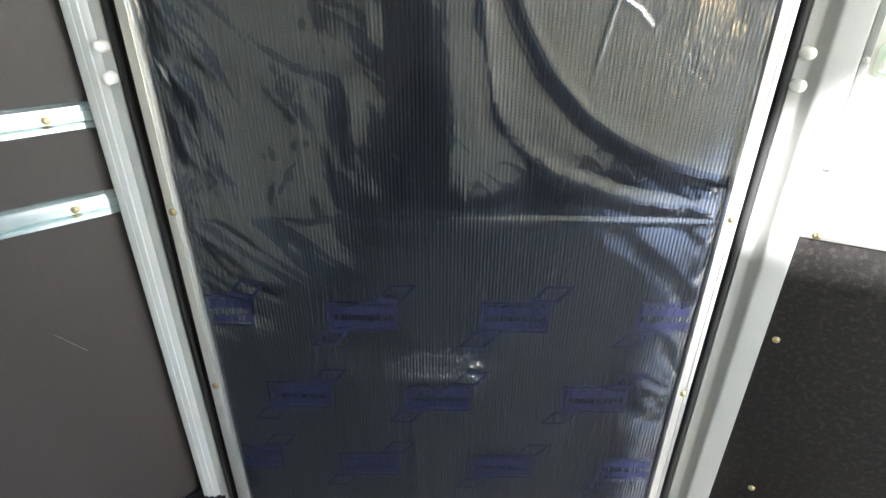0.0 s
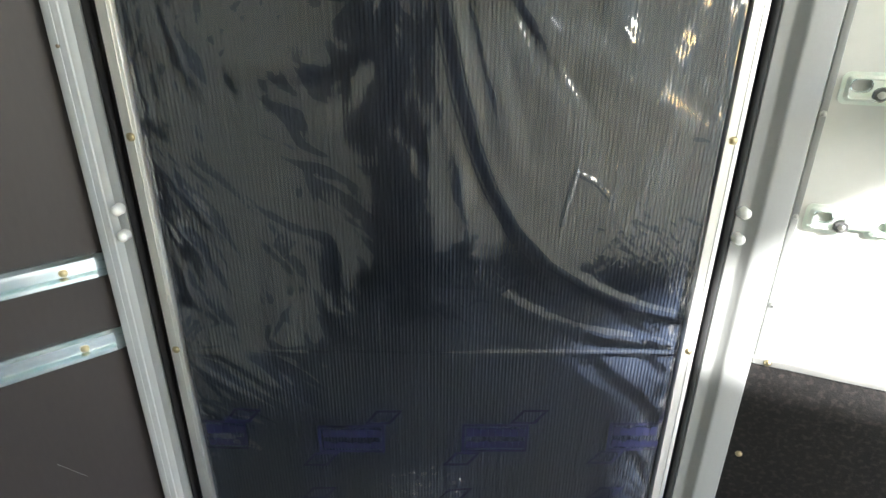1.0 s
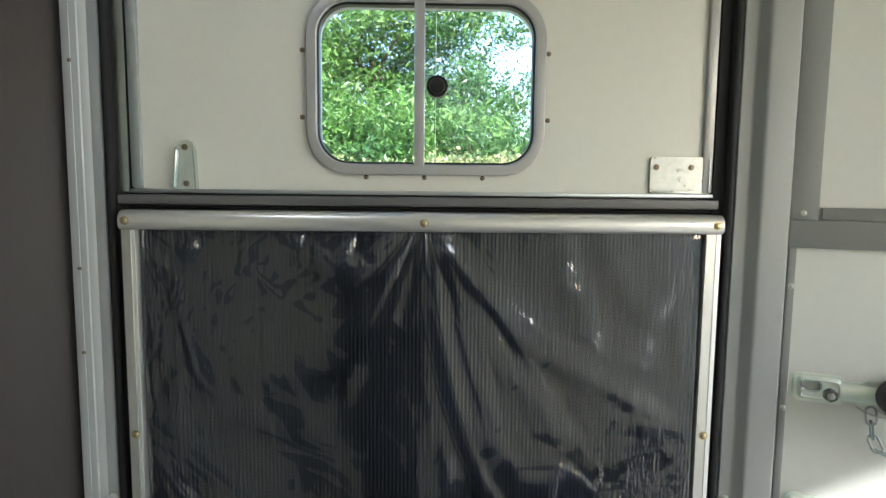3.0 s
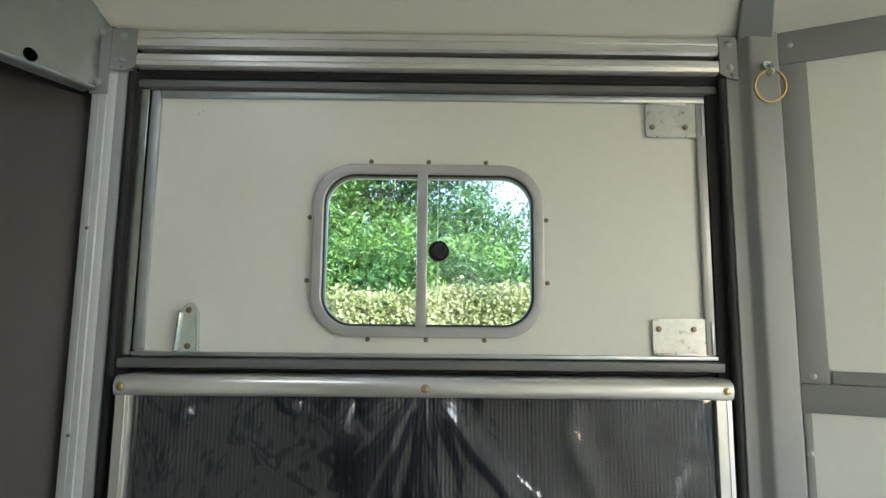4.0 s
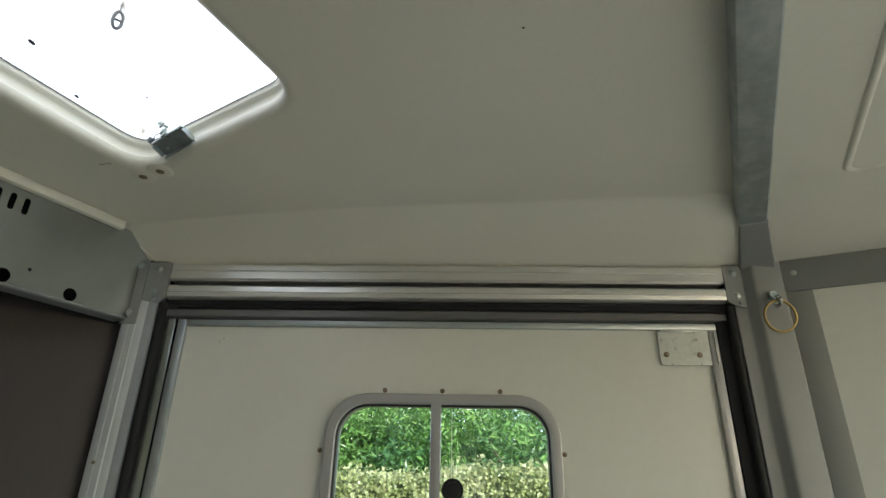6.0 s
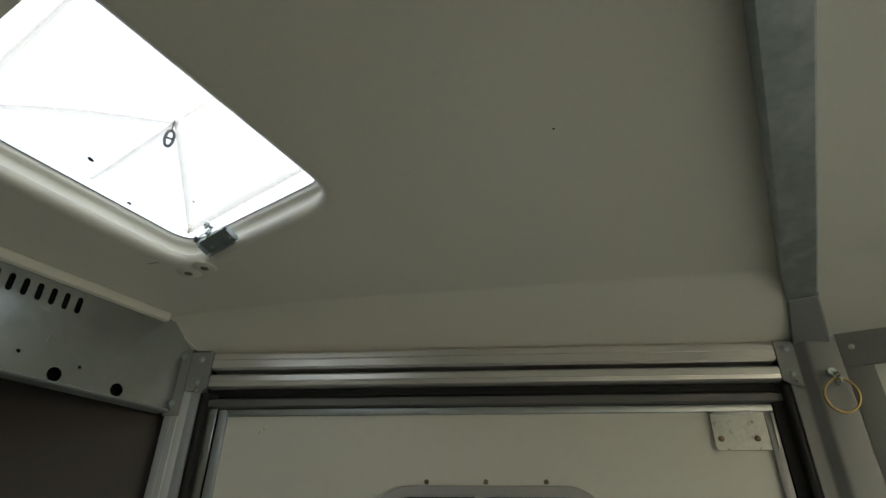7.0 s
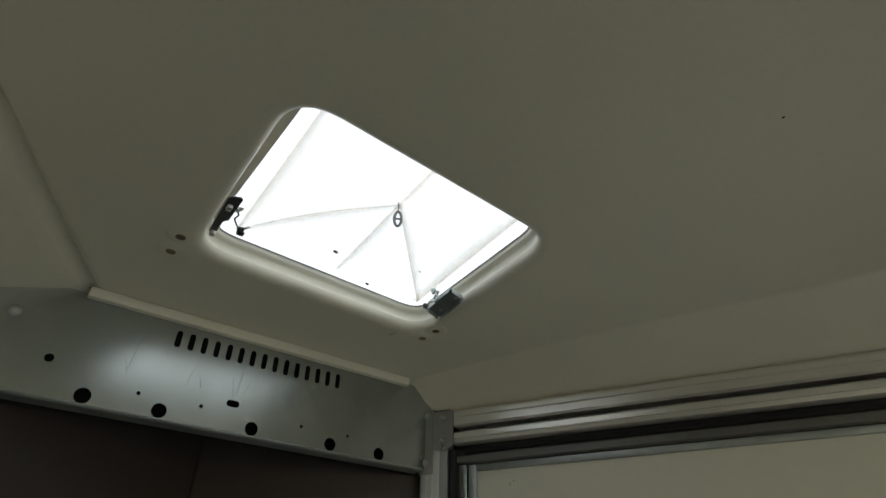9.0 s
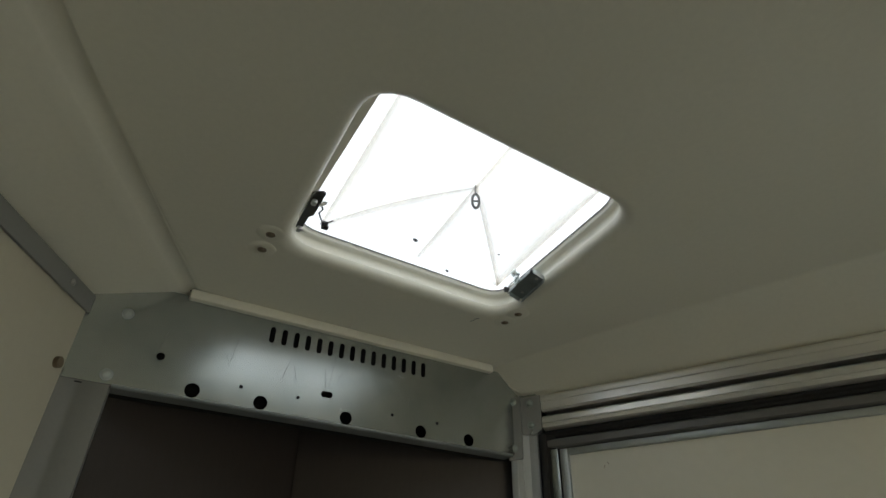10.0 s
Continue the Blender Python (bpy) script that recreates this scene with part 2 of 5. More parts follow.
def tube(bm, points, r, sides=10, closed=False):
    """A bent wire through the points."""
    pts = [Vector(p) for p in points]
    n = len(pts)
    rings = []
    for i, p in enumerate(pts):
        ahead = (pts[(i + 1) % n] if closed or i < n - 1 else p) - (pts[i - 1] if closed or i else p)
        q = ahead.to_track_quat("Z", "Y")
        rings.append([bm.verts.new(p + q @ Vector((r * math.cos(k * math.tau / sides), r * math.sin(k * math.tau / sides), 0))) for k in range(sides)])
    for i in range(n if closed else n - 1):
        a, b = rings[i], rings[(i + 1) % n]
        for k in range(sides):
            bm.faces.new((a[k], a[(k + 1) % sides], b[(k + 1) % sides], b[k]))
    if not closed:
        bm.faces.new(rings[0][::-1])
        bm.faces.new(rings[-1])
    return bm


def profile(bm, outline, a, b, axis="z"):
    """A closed outline swept straight from a to b. outline: (x, y) for z, (y, z) for x."""
    def at(p, v):
        return (p[0], p[1], v) if axis == "z" else (v, p[0], p[1])
    lo = [bm.verts.new(at(p, a)) for p in outline]
    hi = [bm.verts.new(at(p, b)) for p in outline]
    n = len(outline)
    for i in range(n):
        bm.faces.new((lo[i], lo[(i + 1) % n], hi[(i + 1) % n], hi[i]))
    bm.faces.new(lo[::-1])
    bm.faces.new(hi)
    bmesh.ops.recalc_face_normals(bm, faces=bm.faces)
    return bm


def rounded(x0, x1, z0, z1, r, steps=8):
    """The outline of a rounded rectangle, anticlockwise."""
    pts = []
    for cx, cz, a in ((x1 - r, z1 - r, 0), (x0 + r, z1 - r, 90), (x0 + r, z0 + r, 180), (x1 - r, z0 + r, 270)):
        for i in range(steps + 1):
            w = radians(a + 90 * i / steps)
            pts.append((cx + r * math.cos(w), cz + r * math.sin(w)))
    return pts


def circle(x, z, r, sides=16):
    return [(x + r * math.cos(i * math.tau / sides), z + r * math.sin(i * math.tau / sides)) for i in range(sides)]


def pierced(bm, outline, holes, y0, y1):
    """A plate in the xz plane from y0 to y1, with holes cut through it."""
    edges = []
    for loop in (outline, *holes):
        vs = [bm.verts.new((x, y0, z)) for x, z in loop]
        edges += [bm.edges.new((vs[i], vs[(i + 1) % len(vs)])) for i in range(len(vs))]
    faces = [g for g in bmesh.ops.triangle_fill(bm, use_beauty=True, use_dissolve=False, edges=edges)["geom"] if isinstance(g, bmesh.types.BMFace)]
    out = bmesh.ops.extrude_face_region(bm, geom=faces)["geom"]
    bmesh.ops.translate(bm, vec=(0, y1 - y0, 0), verts=[v for v in out if isinstance(v, bmesh.types.BMVert)])
    bmesh.ops.recalc_face_normals(bm, faces=bm.faces)
    return bm


def finish(name, bm, material, smooth=35):
    me = bpy.data.meshes.new(name)
    bm.normal_update()
    for e in bm.edges:
        e.smooth = len(e.link_faces) == 2 and e.calc_face_angle(4.0) < radians(smooth)
    for f in bm.faces:
        f.smooth = True
    bm.to_mesh(me)
    bm.free()
    me.materials.append(material)
    return me


def part(name, bm, material, parent, label="", smooth=35):
    ob = new(name, finish(name, bm, material, smooth))
    ob.parent = parent
    return tagged(ob, label)


def thing(name, m, label, category, group=""):
    ob = new(name)
    ob.empty_display_size = 0.05
    ob.matrix_world = m
    return tagged(ob, label, category, group)


def single(name, bm, material, m, label, category, group="", smooth=35):
    ob = new(name, finish(name, bm, material, smooth))
    ob.matrix_world = m
    return tagged(ob, label, category, group)


def structure(name, bm, material, label, category, m=None, smooth=35):
    ob = new(name, finish(name, bm, material, smooth))
    if m is not None:
        ob.matrix_world = m
    return tagged(ob, label, category, kind="structure")


def heading(x, y, degrees):
    """A frame on a wall: local x along it, local y out of the room, z up."""
    return Matrix.Translation((x, y, 0)) @ Matrix.Rotation(radians(degrees), 4, "Z")


def screw_mesh(material, r=0.006):
    """A pan-head screw on a wall whose face looks along local -y, with a washer rim and a cross recess."""
    bm = bmesh.new()
    rod(bm, (0, 0.001, 0), (0, -0.0012, 0), r * 1.15, 18)
    ball(bm, (0, -0.001, 0), r * 0.92, (1, 0.55, 1), 16, 8)
    me = finish("screw", bm, material, 50)
    return me


SCREW_BRASS, SCREW_STEEL, SCREW_RUST, RIVET = screw_mesh(BRASS, 0.0062), screw_mesh(STEEL, 0.0045), screw_mesh(RUST, 0.0058), screw_mesh(WEATHERED, 0.0066)


bm = rod(bmesh.new(), (0, 0.001, 0), (0, -0.0008, 0), 0.0060, 18)
rod(bm, (0, 0, 0), (0, -0.0038, 0), 0.0048, 6)
HEX_BOLT = finish("bolt", bm, RUST, 40)


def fix(name, me, parent, x, y, z):
    ob = new(name, me)
    ob.parent = parent
    ob.matrix_basis = pose(x, y, z, 0, random.uniform(0, 90), 0)
    return ob


DOOR = pose(0, 0, 0)                      # the tapered wall with the ramp: x along it, y out
SIDE = heading(0.634, 0.981, -24.2)       # the straight side wall beyond the second post, along the trailer
BEAM = heading(-0.737, 0.628, 65.3) @ Matrix.Translation((0, 0, 0.0075)) # the header over the nose, square to the trailer; x runs to the ramp's corner
NOSE = heading(-0.600, 0.998, 220.0)      # dark ply of the nose, x running forward to the prow
FAR = heading(-0.914, 0.241, -51.5) @ Matrix.Translation((0, 0, 0.010)) # the tapered wall opposite the ramp
AXIS, ACROSS = Vector((0.912, -0.410)), Vector((0.410, 0.912))   # along the trailer to the rear, and towards the ramp's side

ROOF = 2.2295


def plan(s, n):
    """A place in plan from its distances along and across the trailer."""
    return AXIS * s + ACROSS * n


def roof(x, y):
    return ROOF


# ---- setting: floor, walls, roof ----
bm = profile(bmesh.new(), [(-0.62, 1.06), (0.66, 1.02), (2.30, 0.24), (1.57, -1.40), (-0.27, -0.60), (-0.95, 0.21), (-0.99, 0.76)], -0.11, -0.05)
structure("floor", bm, FLOOR, "worn grey rubber floor of the trailer", "floor")
bm = bmesh.new()
vs = [bm.verts.new(v) for v in ((-60, -60, -0.55), (60, -60, -0.55), (60, 60, -0.55), (-60, 60, -0.55))]
bm.faces.new(vs)
structure("ground", bm, GROUND, "pale gravel yard around the trailer", "ground")

bm = profile(bmesh.new(), [(-0.585, 1.010), (-0.600, 0.935), (-0.905, 0.265), (-0.945, 0.262), (-0.955, 0.715), (-0.62, 0.985)], -0.049, -0.012)
structure("floor_nose", bm, FLOOR, "raised floor of the nose recess", "floor")

# skylight opening in plan
SKY = [tuple(plan(*p)) for p in ((-0.7195, 0.0621), (-0.7290, 0.4635), (-0.3909, 0.4264), (-0.3826, 0.0467))]
SKY_MID = Vector((sum(p[0] for p in SKY) / 4, sum(p[1] for p in SKY) / 4))


def sky_outline(grow, r=0.045, steps=6):
    """The roof light's rounded outline in plan, grown outward by so many metres."""
    c = [Vector(p) for p in SKY]
    grown = []
    for i in range(4):
        a, b, d = c[i - 1], c[i], c[(i + 1) % 4]
        e1, e2 = (b - a).normalized(), (d - b).normalized()
        grown.append(b + (e1 - e2) * grow / abs(e1.cross(e2)))
    pts = []
    for i in range(4):
        a, b, d = grown[i - 1], grown[i], grown[(i + 1) % 4]
        p, q = b + (a - b).normalized() * r, b + (d - b).normalized() * r
        for k in range(steps + 1):
            w = k / steps
            pts.append(p * (1 - w) ** 2 + b * 2 * w * (1 - w) + q * w ** 2)
    return pts


# the moulded roof: one sheet, with a rolled lip round the roof light
bm = bmesh.new()
outer = [(-0.615, 0.98), (0.62, 0.985), (2.234, 0.262), (1.506, -1.356), (-0.13, -0.60), (-0.1451, -0.4169), (-0.4244, -0.1008), (-0.5389, 0.0191), (-0.6514, 0.1451), (-0.7599, 0.2630), (-0.8664, 0.3859)]
lip = [(0.020, 0.0), (0.014, 0.0006), (0.008, 0.0025), (0.003, 0.006), (0.0005, 0.0105), (0.0, 0.0145), (0.003, 0.0165), (0.005, 0.020), (0.005, 0.028), (0.002, 0.0315), (-0.003, 0.0335), (-0.0045, 0.037), (-0.005, 0.041)]
edges = []
vs = [bm.verts.new((x, y, roof(x, y))) for x, y in outer]
edges += [bm.edges.new((vs[i], vs[(i + 1) % len(vs)])) for i in range(len(vs))]
rings = []
for grow, dz in lip:
    rings.append([bm.verts.new((p.x, p.y, roof(p.x, p.y) + dz)) for p in sky_outline(grow, 0.050 + grow)])
n = len(rings[0])
edges += [bm.edges.new((rings[0][i], rings[0][(i + 1) % n])) for i in range(n)]
bmesh.ops.triangle_fill(bm, use_beauty=True, use_dissolve=False, edges=edges)
for a, b in zip(rings, rings[1:]):
    for i in range(n):
        bm.faces.new((a[i], a[(i + 1) % n], b[(i + 1) % n], b[i]))
bmesh.ops.recalc_face_normals(bm, faces=bm.faces)
structure("ceiling", bm, GRP, "cream moulded fibreglass roof with a rolled lip", "ceiling", smooth=50)


def along_points(points, u):
    """The place at share u of the way along a bent line."""
    k = min(len(points) - 2, int(u * (len(points) - 1)))
    return Vector(points[k]).lerp(Vector(points[k + 1]), u * (len(points) - 1) - k)


def cove(name, low, fold, drop, label, soft, groove=0.0, brow=(0.0, 0.0)):
    """A sloping moulded edge from the wall's top up to a fold in the roof: low and fold are lines in plan, drop how far
    the low edge lies under the roof, soft how far the fold is rounded at either end, groove how deep it is pressed in,
    brow how far the sheet bulges down just under the fold at either end."""
    bm = bmesh.new()
    rows = []
    for i in range(41):
        u = i / 40
        a, b = along_points(low, u).to_3d(), along_points(fold, u).to_3d()
        a.z, b.z = ROOF - drop, ROOF - 0.0006
        run = b - a
        reach = soft[0] + (soft[1] - soft[0]) * u
        p = b - run.normalized() * reach
        q = b + Vector((run.x, run.y, 0)).normalized() * reach
        top = b + Vector((0, 0, groove * 2))
        hang = (brow[0] + (brow[1] - brow[0]) * u) * min(1.0, (1 - u) / 0.16)
        p.z -= hang * 0.35
        line = [a.lerp(p, k) - Vector((0, 0, hang * 3.2 * k * k * (1 - k))) for k in [j / 8 for j in range(8)]] + [p * (1 - k) ** 2 + top * 2 * k * (1 - k) + q * k * k for k in [j / 8 for j in range(9)]]
        rows.append([bm.verts.new(v) for v in line])
    for a, b in zip(rows, rows[1:]):
        for k in range(len(a) - 1):
            bm.faces.new((a[k], a[k + 1], b[k + 1], b[k]))
    return structure(name, bm, GRP, label, "ceiling", smooth=60)


cove("ceiling_cove_1", ((-0.548, 0.985), (0.572, 0.985)), ((-0.6283, 0.9239), (-0.5096, 0.9003), (-0.3587, 0.8725), (-0.2060, 0.8520), (-0.0524, 0.8376), (0.1306, 0.8244), (0.3128, 0.8087), (0.4400, 0.8000), (0.5100, 0.7957)), 0.0675, "cream moulded cove over the ramp's header", (0.003, 0.012), 0.0, (0.004, 0.017))
cove("ceiling_cove_2", ((-0.926, 0.238), (-0.292, -0.560)), ((-0.8740, 0.3792), (-0.7692, 0.2547), (-0.6626, 0.1352), (-0.5517, 0.0077), (-0.4390, -0.1138), (-0.1604, -0.4308)), 0.0495, "cream moulded cove over the far wall", (0.020, 0.034), 0.006)
cove("ceiling_cove_3", ((0.560, 1.008), (2.22, 0.268)), ((0.475, 0.817), (2.14, 0.070)), 0.0455, "cream moulded cove over the side wall", (0.03, 0.03))

bm = bmesh.new()
low = [(-0.546, 0.985, ROOF - 0.0675), (-0.632, 0.914, ROOF), (-0.606, 0.995, ROOF - 0.060)]
sides = [[bm.verts.new((x, y, z + rise)) for x, y, z in low] for rise in (0.0, 0.004)]
bm.faces.new(sides[0])
bm.faces.new(sides[1][::-1])
for i in range(3):
    bm.faces.new((sides[0][i], sides[1][i], sides[1][(i + 1) % 3], sides[0][(i + 1) % 3]))
structure("ceiling_corner", bm, GRP, "cream moulded corner where the cove meets the beam", "ceiling")

bm = profile(bmesh.new(), [(-0.96, 0.24), (-0.85, 0.44), (-0.68, 0.26), (-0.08, -0.36), (-0.12, -0.64), (-0.32, -0.62)], ROOF + 0.035, ROOF + 0.045)
structure("ceiling_back", bm, CREAM, "cream underside over the far cove", "ceiling")

# side wall beyond the second post: white panels in grey frames over a black kick board
bm = bmesh.new()
box(bm, 0.0, 0.95, 0.0, 0.03, -0.05, 2.3)
structure("wall_side", bm, WALL_WHITE, "white smooth panel wall of the trailer", "wall", SIDE)
bm = box(bmesh.new(), 0.0, 0.95, -0.012, -0.001, -0.05, 0.732, 0.001)
structure("wall_kick_board", bm, KICK, "black grained kick board along the wall", "wall", SIDE)
bm = box(bmesh.new(), 0.004, 0.95, -0.016, -0.001, 0.733, 0.748, 0.002)
kick_trim = structure("trim_kick", bm, ALU_ALONG, "bright aluminium strip capping the kick board", "trim", SIDE)

# nose, far side and rear
bm = box(bmesh.new(), -0.03, 0.445, -0.03, 0.0, -0.05, 2.34)
structure("wall_nose", bm, PLY, "dark brown ply wall of the nose", "wall", NOSE)
bm = box(bmesh.new(), -0.480, 0.03, -0.03, 0.0, -0.05, 2.34)
structure("wall_nose_front", bm, PLY, "dark brown ply wall of the nose", "wall", heading(-0.932, 0.256, -88.4))
bm = bmesh.new()
box(bm, 0.0, 0.636, -0.03, 0.0, -0.05, 2.2)
box(bm, 0.636, 1.02, -0.03, 0.0, 2.02, 2.2)
structure("wall_far", bm, DULL_CREAM, "white panel wall round an added dark panel", "wall", FAR)
OPPOSITE = heading(-0.285, -0.566, -24.2)  # the other straight side wall
bm = box(bmesh.new(), 0.0, 2.36, -0.03, 0.0, -0.05, 2.3)
structure("wall_opposite", bm, CREAM, "white panel wall of the trailer", "wall", OPPOSITE)
# unseen dark panel and board, added so the film mirrors a dark band
bm = box(bmesh.new(), 0.638, 1.018, -0.03, -0.004, -0.05, 2.018, 0.002)
structure("door_groom", bm, PLY, "unseen dark brown ply panel added to darken the film's reflections", "door", FAR)
bm = box(bmesh.new(), 0.0, 0.36, 0.001, 0.008, -0.05, 2.1, 0.002)
structure("wall_groom_board", bm, PLY, "unseen dark brown ply board added to widen the film's dark reflection", "wall", OPPOSITE)
# invented low black strip, out of view, for the film's dark lower reflection
bm = box(bmesh.new(), 0.362, 2.36, 0.001, 0.012, -0.05, 0.17, 0.001)
structure("wall_kick_board_2", bm, KICK, "unseen black strip added along the other wall to darken the film's reflection", "wall", OPPOSITE)
# unseen board, added to keep the sun off the lower side wall
bm = box(bmesh.new(), 0.93, 2.0, -0.88, -0.84, 0.30, 1.50, 0.015)
structure("wall_partition", bm, CREAM, "unseen cream padded board added to shade the lower side wall", "wall", SIDE)
bm = profile(bmesh.new(), [(-0.57, 1.03), (-0.61, 0.93), (-0.93, 0.23), (-0.97, 0.24), (-1.02, 0.77), (-0.62, 1.05)], 2.30, 2.33)
structure("ceiling_nose", bm, CREAM, "cream underside over the nose", "ceiling")

bm = bmesh.new()
box(bm, -0.70, -0.512, 1.031, 1.05, -0.05, 2.33)
box(bm, 0.512, 0.68, 1.031, 1.05, -0.05, 2.33)
box(bm, -0.512, 0.512, 1.031, 1.05, 2.045, 2.33)
structure("wall_ramp_side", bm, PANEL, "white outer skin round the ramp doorway", "wall")

# ---- the tapered wall: posts, header, seals ----
bm = bmesh.new()
# ribbed extrusion with shallow grooves, turned back at its forward edge
profile(bm, [(-0.600, 1.02), (-0.600, 0.975), (-0.5985, 0.966), (-0.5965, 0.9625), (-0.594, 0.9615), (-0.5825, 0.961), (-0.5815, 0.9618), (-0.5805, 0.961), (-0.5705, 0.961), (-0.569, 0.9635), (-0.557, 0.965), (-0.556, 0.9657), (-0.555, 0.965), (-0.5385, 0.965), (-0.537, 0.967), (-0.5365, 1.02)], -0.05, 2.169)
post_l = thing("door_post", DOOR, "ribbed mill-finish aluminium post beside the ramp", "post", "posts of the ramp")
part("extrusion", bm, POST, post_l)
# grey plate painted in place of the shade that darkens the post's head
bm = pierced(bmesh.new(), [(-0.5985, 2.046), (-0.5675, 2.046), (-0.5675, 2.172), (-0.5985, 2.172)], [], 0.9575, 0.9600)
plate = part("top_plate", bm, GREY, post_l, "riveted dull grey plate added as the shade on the post's head")
for x, z in ((-0.583, 2.161), (-0.586, 2.068)):
    fix("rivet", RIVET, plate, x, 0.9575, z)
for z in (1.807, 1.463, 1.317):
    fix("rivet", SCREW_RUST, post_l, -0.5845, 0.962, z).scale = (0.6, 0.6, 0.6)


def cap_on(parent, x, z):
    bm = bmesh.new()
    rod(bm, (0, 0.006, 0), (0, -0.004, 0), 0.0105, 20, 0.0090)
    ball(bm, (0, -0.007, 0), 0.0098, (1, 0.95, 1), 20, 12)
    ob = part("bolt_cap", bm, CAP, parent, "round white plastic bolt cap", 60)
    ob.location = (x, 0.958, z)


for z in (1.051, 1.0025):
    cap_on(post_l, -0.5475, z)

post_r = thing("door_post", DOOR, "grey folded steel post beside the ramp", "post", "posts of the ramp")
bm = bmesh.new()
profile(bm, [(0.5305, 1.02), (0.5305, 0.964), (0.532, 0.9622), (0.5335, 0.962), (0.5500, 0.962), (0.5525, 0.9612), (0.5550, 0.9595), (0.5630, 0.9495), (0.5655, 0.9465), (0.5690, 0.9453), (0.572, 0.945), (0.611, 0.942), (0.6130, 0.9422), (0.6150, 0.9435), (0.6165, 0.9462), (0.6175, 0.9476), (0.642, 0.9846), (0.643, 0.986), (0.643, 1.02)], -0.05, 2.169)
part("folded_post", bm, GREY, post_r)
for z in (1.051, 1.0025):
    cap_on(post_r, 0.541, z)

header = thing("header_rail", DOOR, "double aluminium rail across the top of the doorway", "rail")
bm = bmesh.new()
profile(bm, [(1.02, 2.132), (0.962, 2.132), (0.957, 2.136), (0.957, 2.149), (0.9585, 2.1505), (0.957, 2.152), (0.957, 2.160), (0.961, 2.1655), (0.985, 2.166), (1.02, 2.166)], -0.521, 0.5165, "x")
part("upper_rail", bm, ALU_ALONG, header)
bm = bmesh.new()
profile(bm, [(1.02, 2.0965), (0.964, 2.0965), (0.958, 2.1005), (0.957, 2.1065), (0.9585, 2.108), (0.957, 2.1095), (0.957, 2.119), (0.962, 2.1235), (1.02, 2.1235)], -0.521, 0.5165, "x")
part("lower_rail", bm, ALU_ALONG, header)
bm = box(bmesh.new(), -0.54, 0.54, 0.99, 1.01, 2.09, 2.16)
part("back_plate", bm, RUBBER, header)
for outline, xr, xh in (([(-0.5655, 2.092), (-0.540, 2.088), (-0.5225, 2.097), (-0.5225, 2.1665), (-0.5655, 2.1665)], -0.545, -0.5445), ([(0.518, 2.097), (0.532, 2.089), (0.5495, 2.085), (0.5495, 2.1665), (0.518, 2.1665)], 0.5355, 0.537)):
    bm = pierced(bmesh.new(), outline, [circle(xh, 2.0935, 0.0032, 10)], 0.9565, 0.9595)
    plate = part("end_plate", bm, GREY, header)
    for z in (2.152, 2.1075):
        fix("rivet", RIVET, plate, xr, 0.9565, z)

for name, x0, x1 in (("a", -0.5365, -0.5195), ("b", 0.4955, 0.5305)):
    bm = bmesh.new()
    s = -1 if x0 < 0 else 1
    e = x0 if x0 < 0 else x1
    profile(bm, [(e, 1.03), (e, 0.967), (e - s * 0.003, 0.9645), (e - s * 0.014, 0.968), (e - s * 0.034, 0.972), (e - s * 0.036, 1.03)], -0.05, 2.088)
    seal = thing("rubber_seal", DOOR, "black rubber bulb seal down the door jamb", "seal", "door seals")
    part("flange", bm, RUBBER, seal, "", 60)
    bm = profile(bmesh.new(), [(e - s * 0.010 + 0.0075 * math.cos(k * math.tau / 16), 0.9635 + 0.0075 * math.sin(k * math.tau / 16)) for k in range(16)], -0.05, 2.088)
    part("bulb", bm, RUBBER, seal, "", 60)
seal = thing("rubber_seal", DOOR, "black rubber seal under the header rail", "seal", "door seals")
part("flange", profile(bmesh.new(), [(1.03, 2.083), (0.985, 2.083), (0.972, 2.086), (0.968, 2.091), (0.97, 2.096), (1.03, 2.096)], -0.5215, 0.5215, "x"), RUBBER, seal, "", 60)
part("bulb", profile(bmesh.new(), [(0.978 + 0.0065 * math.cos(k * math.tau / 16), 2.0865 + 0.0065 * math.sin(k * math.tau / 16)) for k in range(16)], -0.520, 0.520, "x"), RUBBER, seal, "", 60)

bm = profile(bmesh.new(), [(1.03, 1.5645), (0.985, 1.5645), (0.978, 1.566), (0.976, 1.569), (0.978, 1.572), (0.985, 1.5735), (1.03, 1.5735)], -0.5, 0.5, "x")
single("rubber_seal", bm, RUBBER, DOOR, "black rubber seal between ramp and top door", "seal", "door seals", 60)

# added black sheet that stops daylight leaking through the gap over the ramp
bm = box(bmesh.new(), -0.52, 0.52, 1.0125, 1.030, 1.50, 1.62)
structure("wall_ramp_stop", bm, BLACK, "black sheet added behind the gap over the ramp to keep light out", "wall")

# ---- top door with its sliding window ----
top_door = thing("top_door", DOOR, "white top door with a small sliding window, closed", "door")
WIN = (-0.2005, 0.2030, 1.6260, 1.9285)
bm = pierced(bmesh.new(), [(-0.497, 1.592), (0.497, 1.592), (0.497, 2.058), (-0.497, 2.058)], [rounded(WIN[0] + 0.01, WIN[1] - 0.01, WIN[2] + 0.01, WIN[3] - 0.01, 0.06)], 0.982, 1.010)
part("door_panel", bm, PANEL, top_door)
for a in ((-0.498, -0.481, 1.6005, 2.0600), (0.479, 0.4955, 1.6005, 2.0475)):
    bm = box(bmesh.new(), a[0], a[1], 0.974, 1.012, a[2], a[3], 0.002)
    part("edge_angle", bm, GALV if a[0] < 0 else FRAME, top_door, "galvanised edge angle" if a[0] < 0 else "dull grey edge angle")
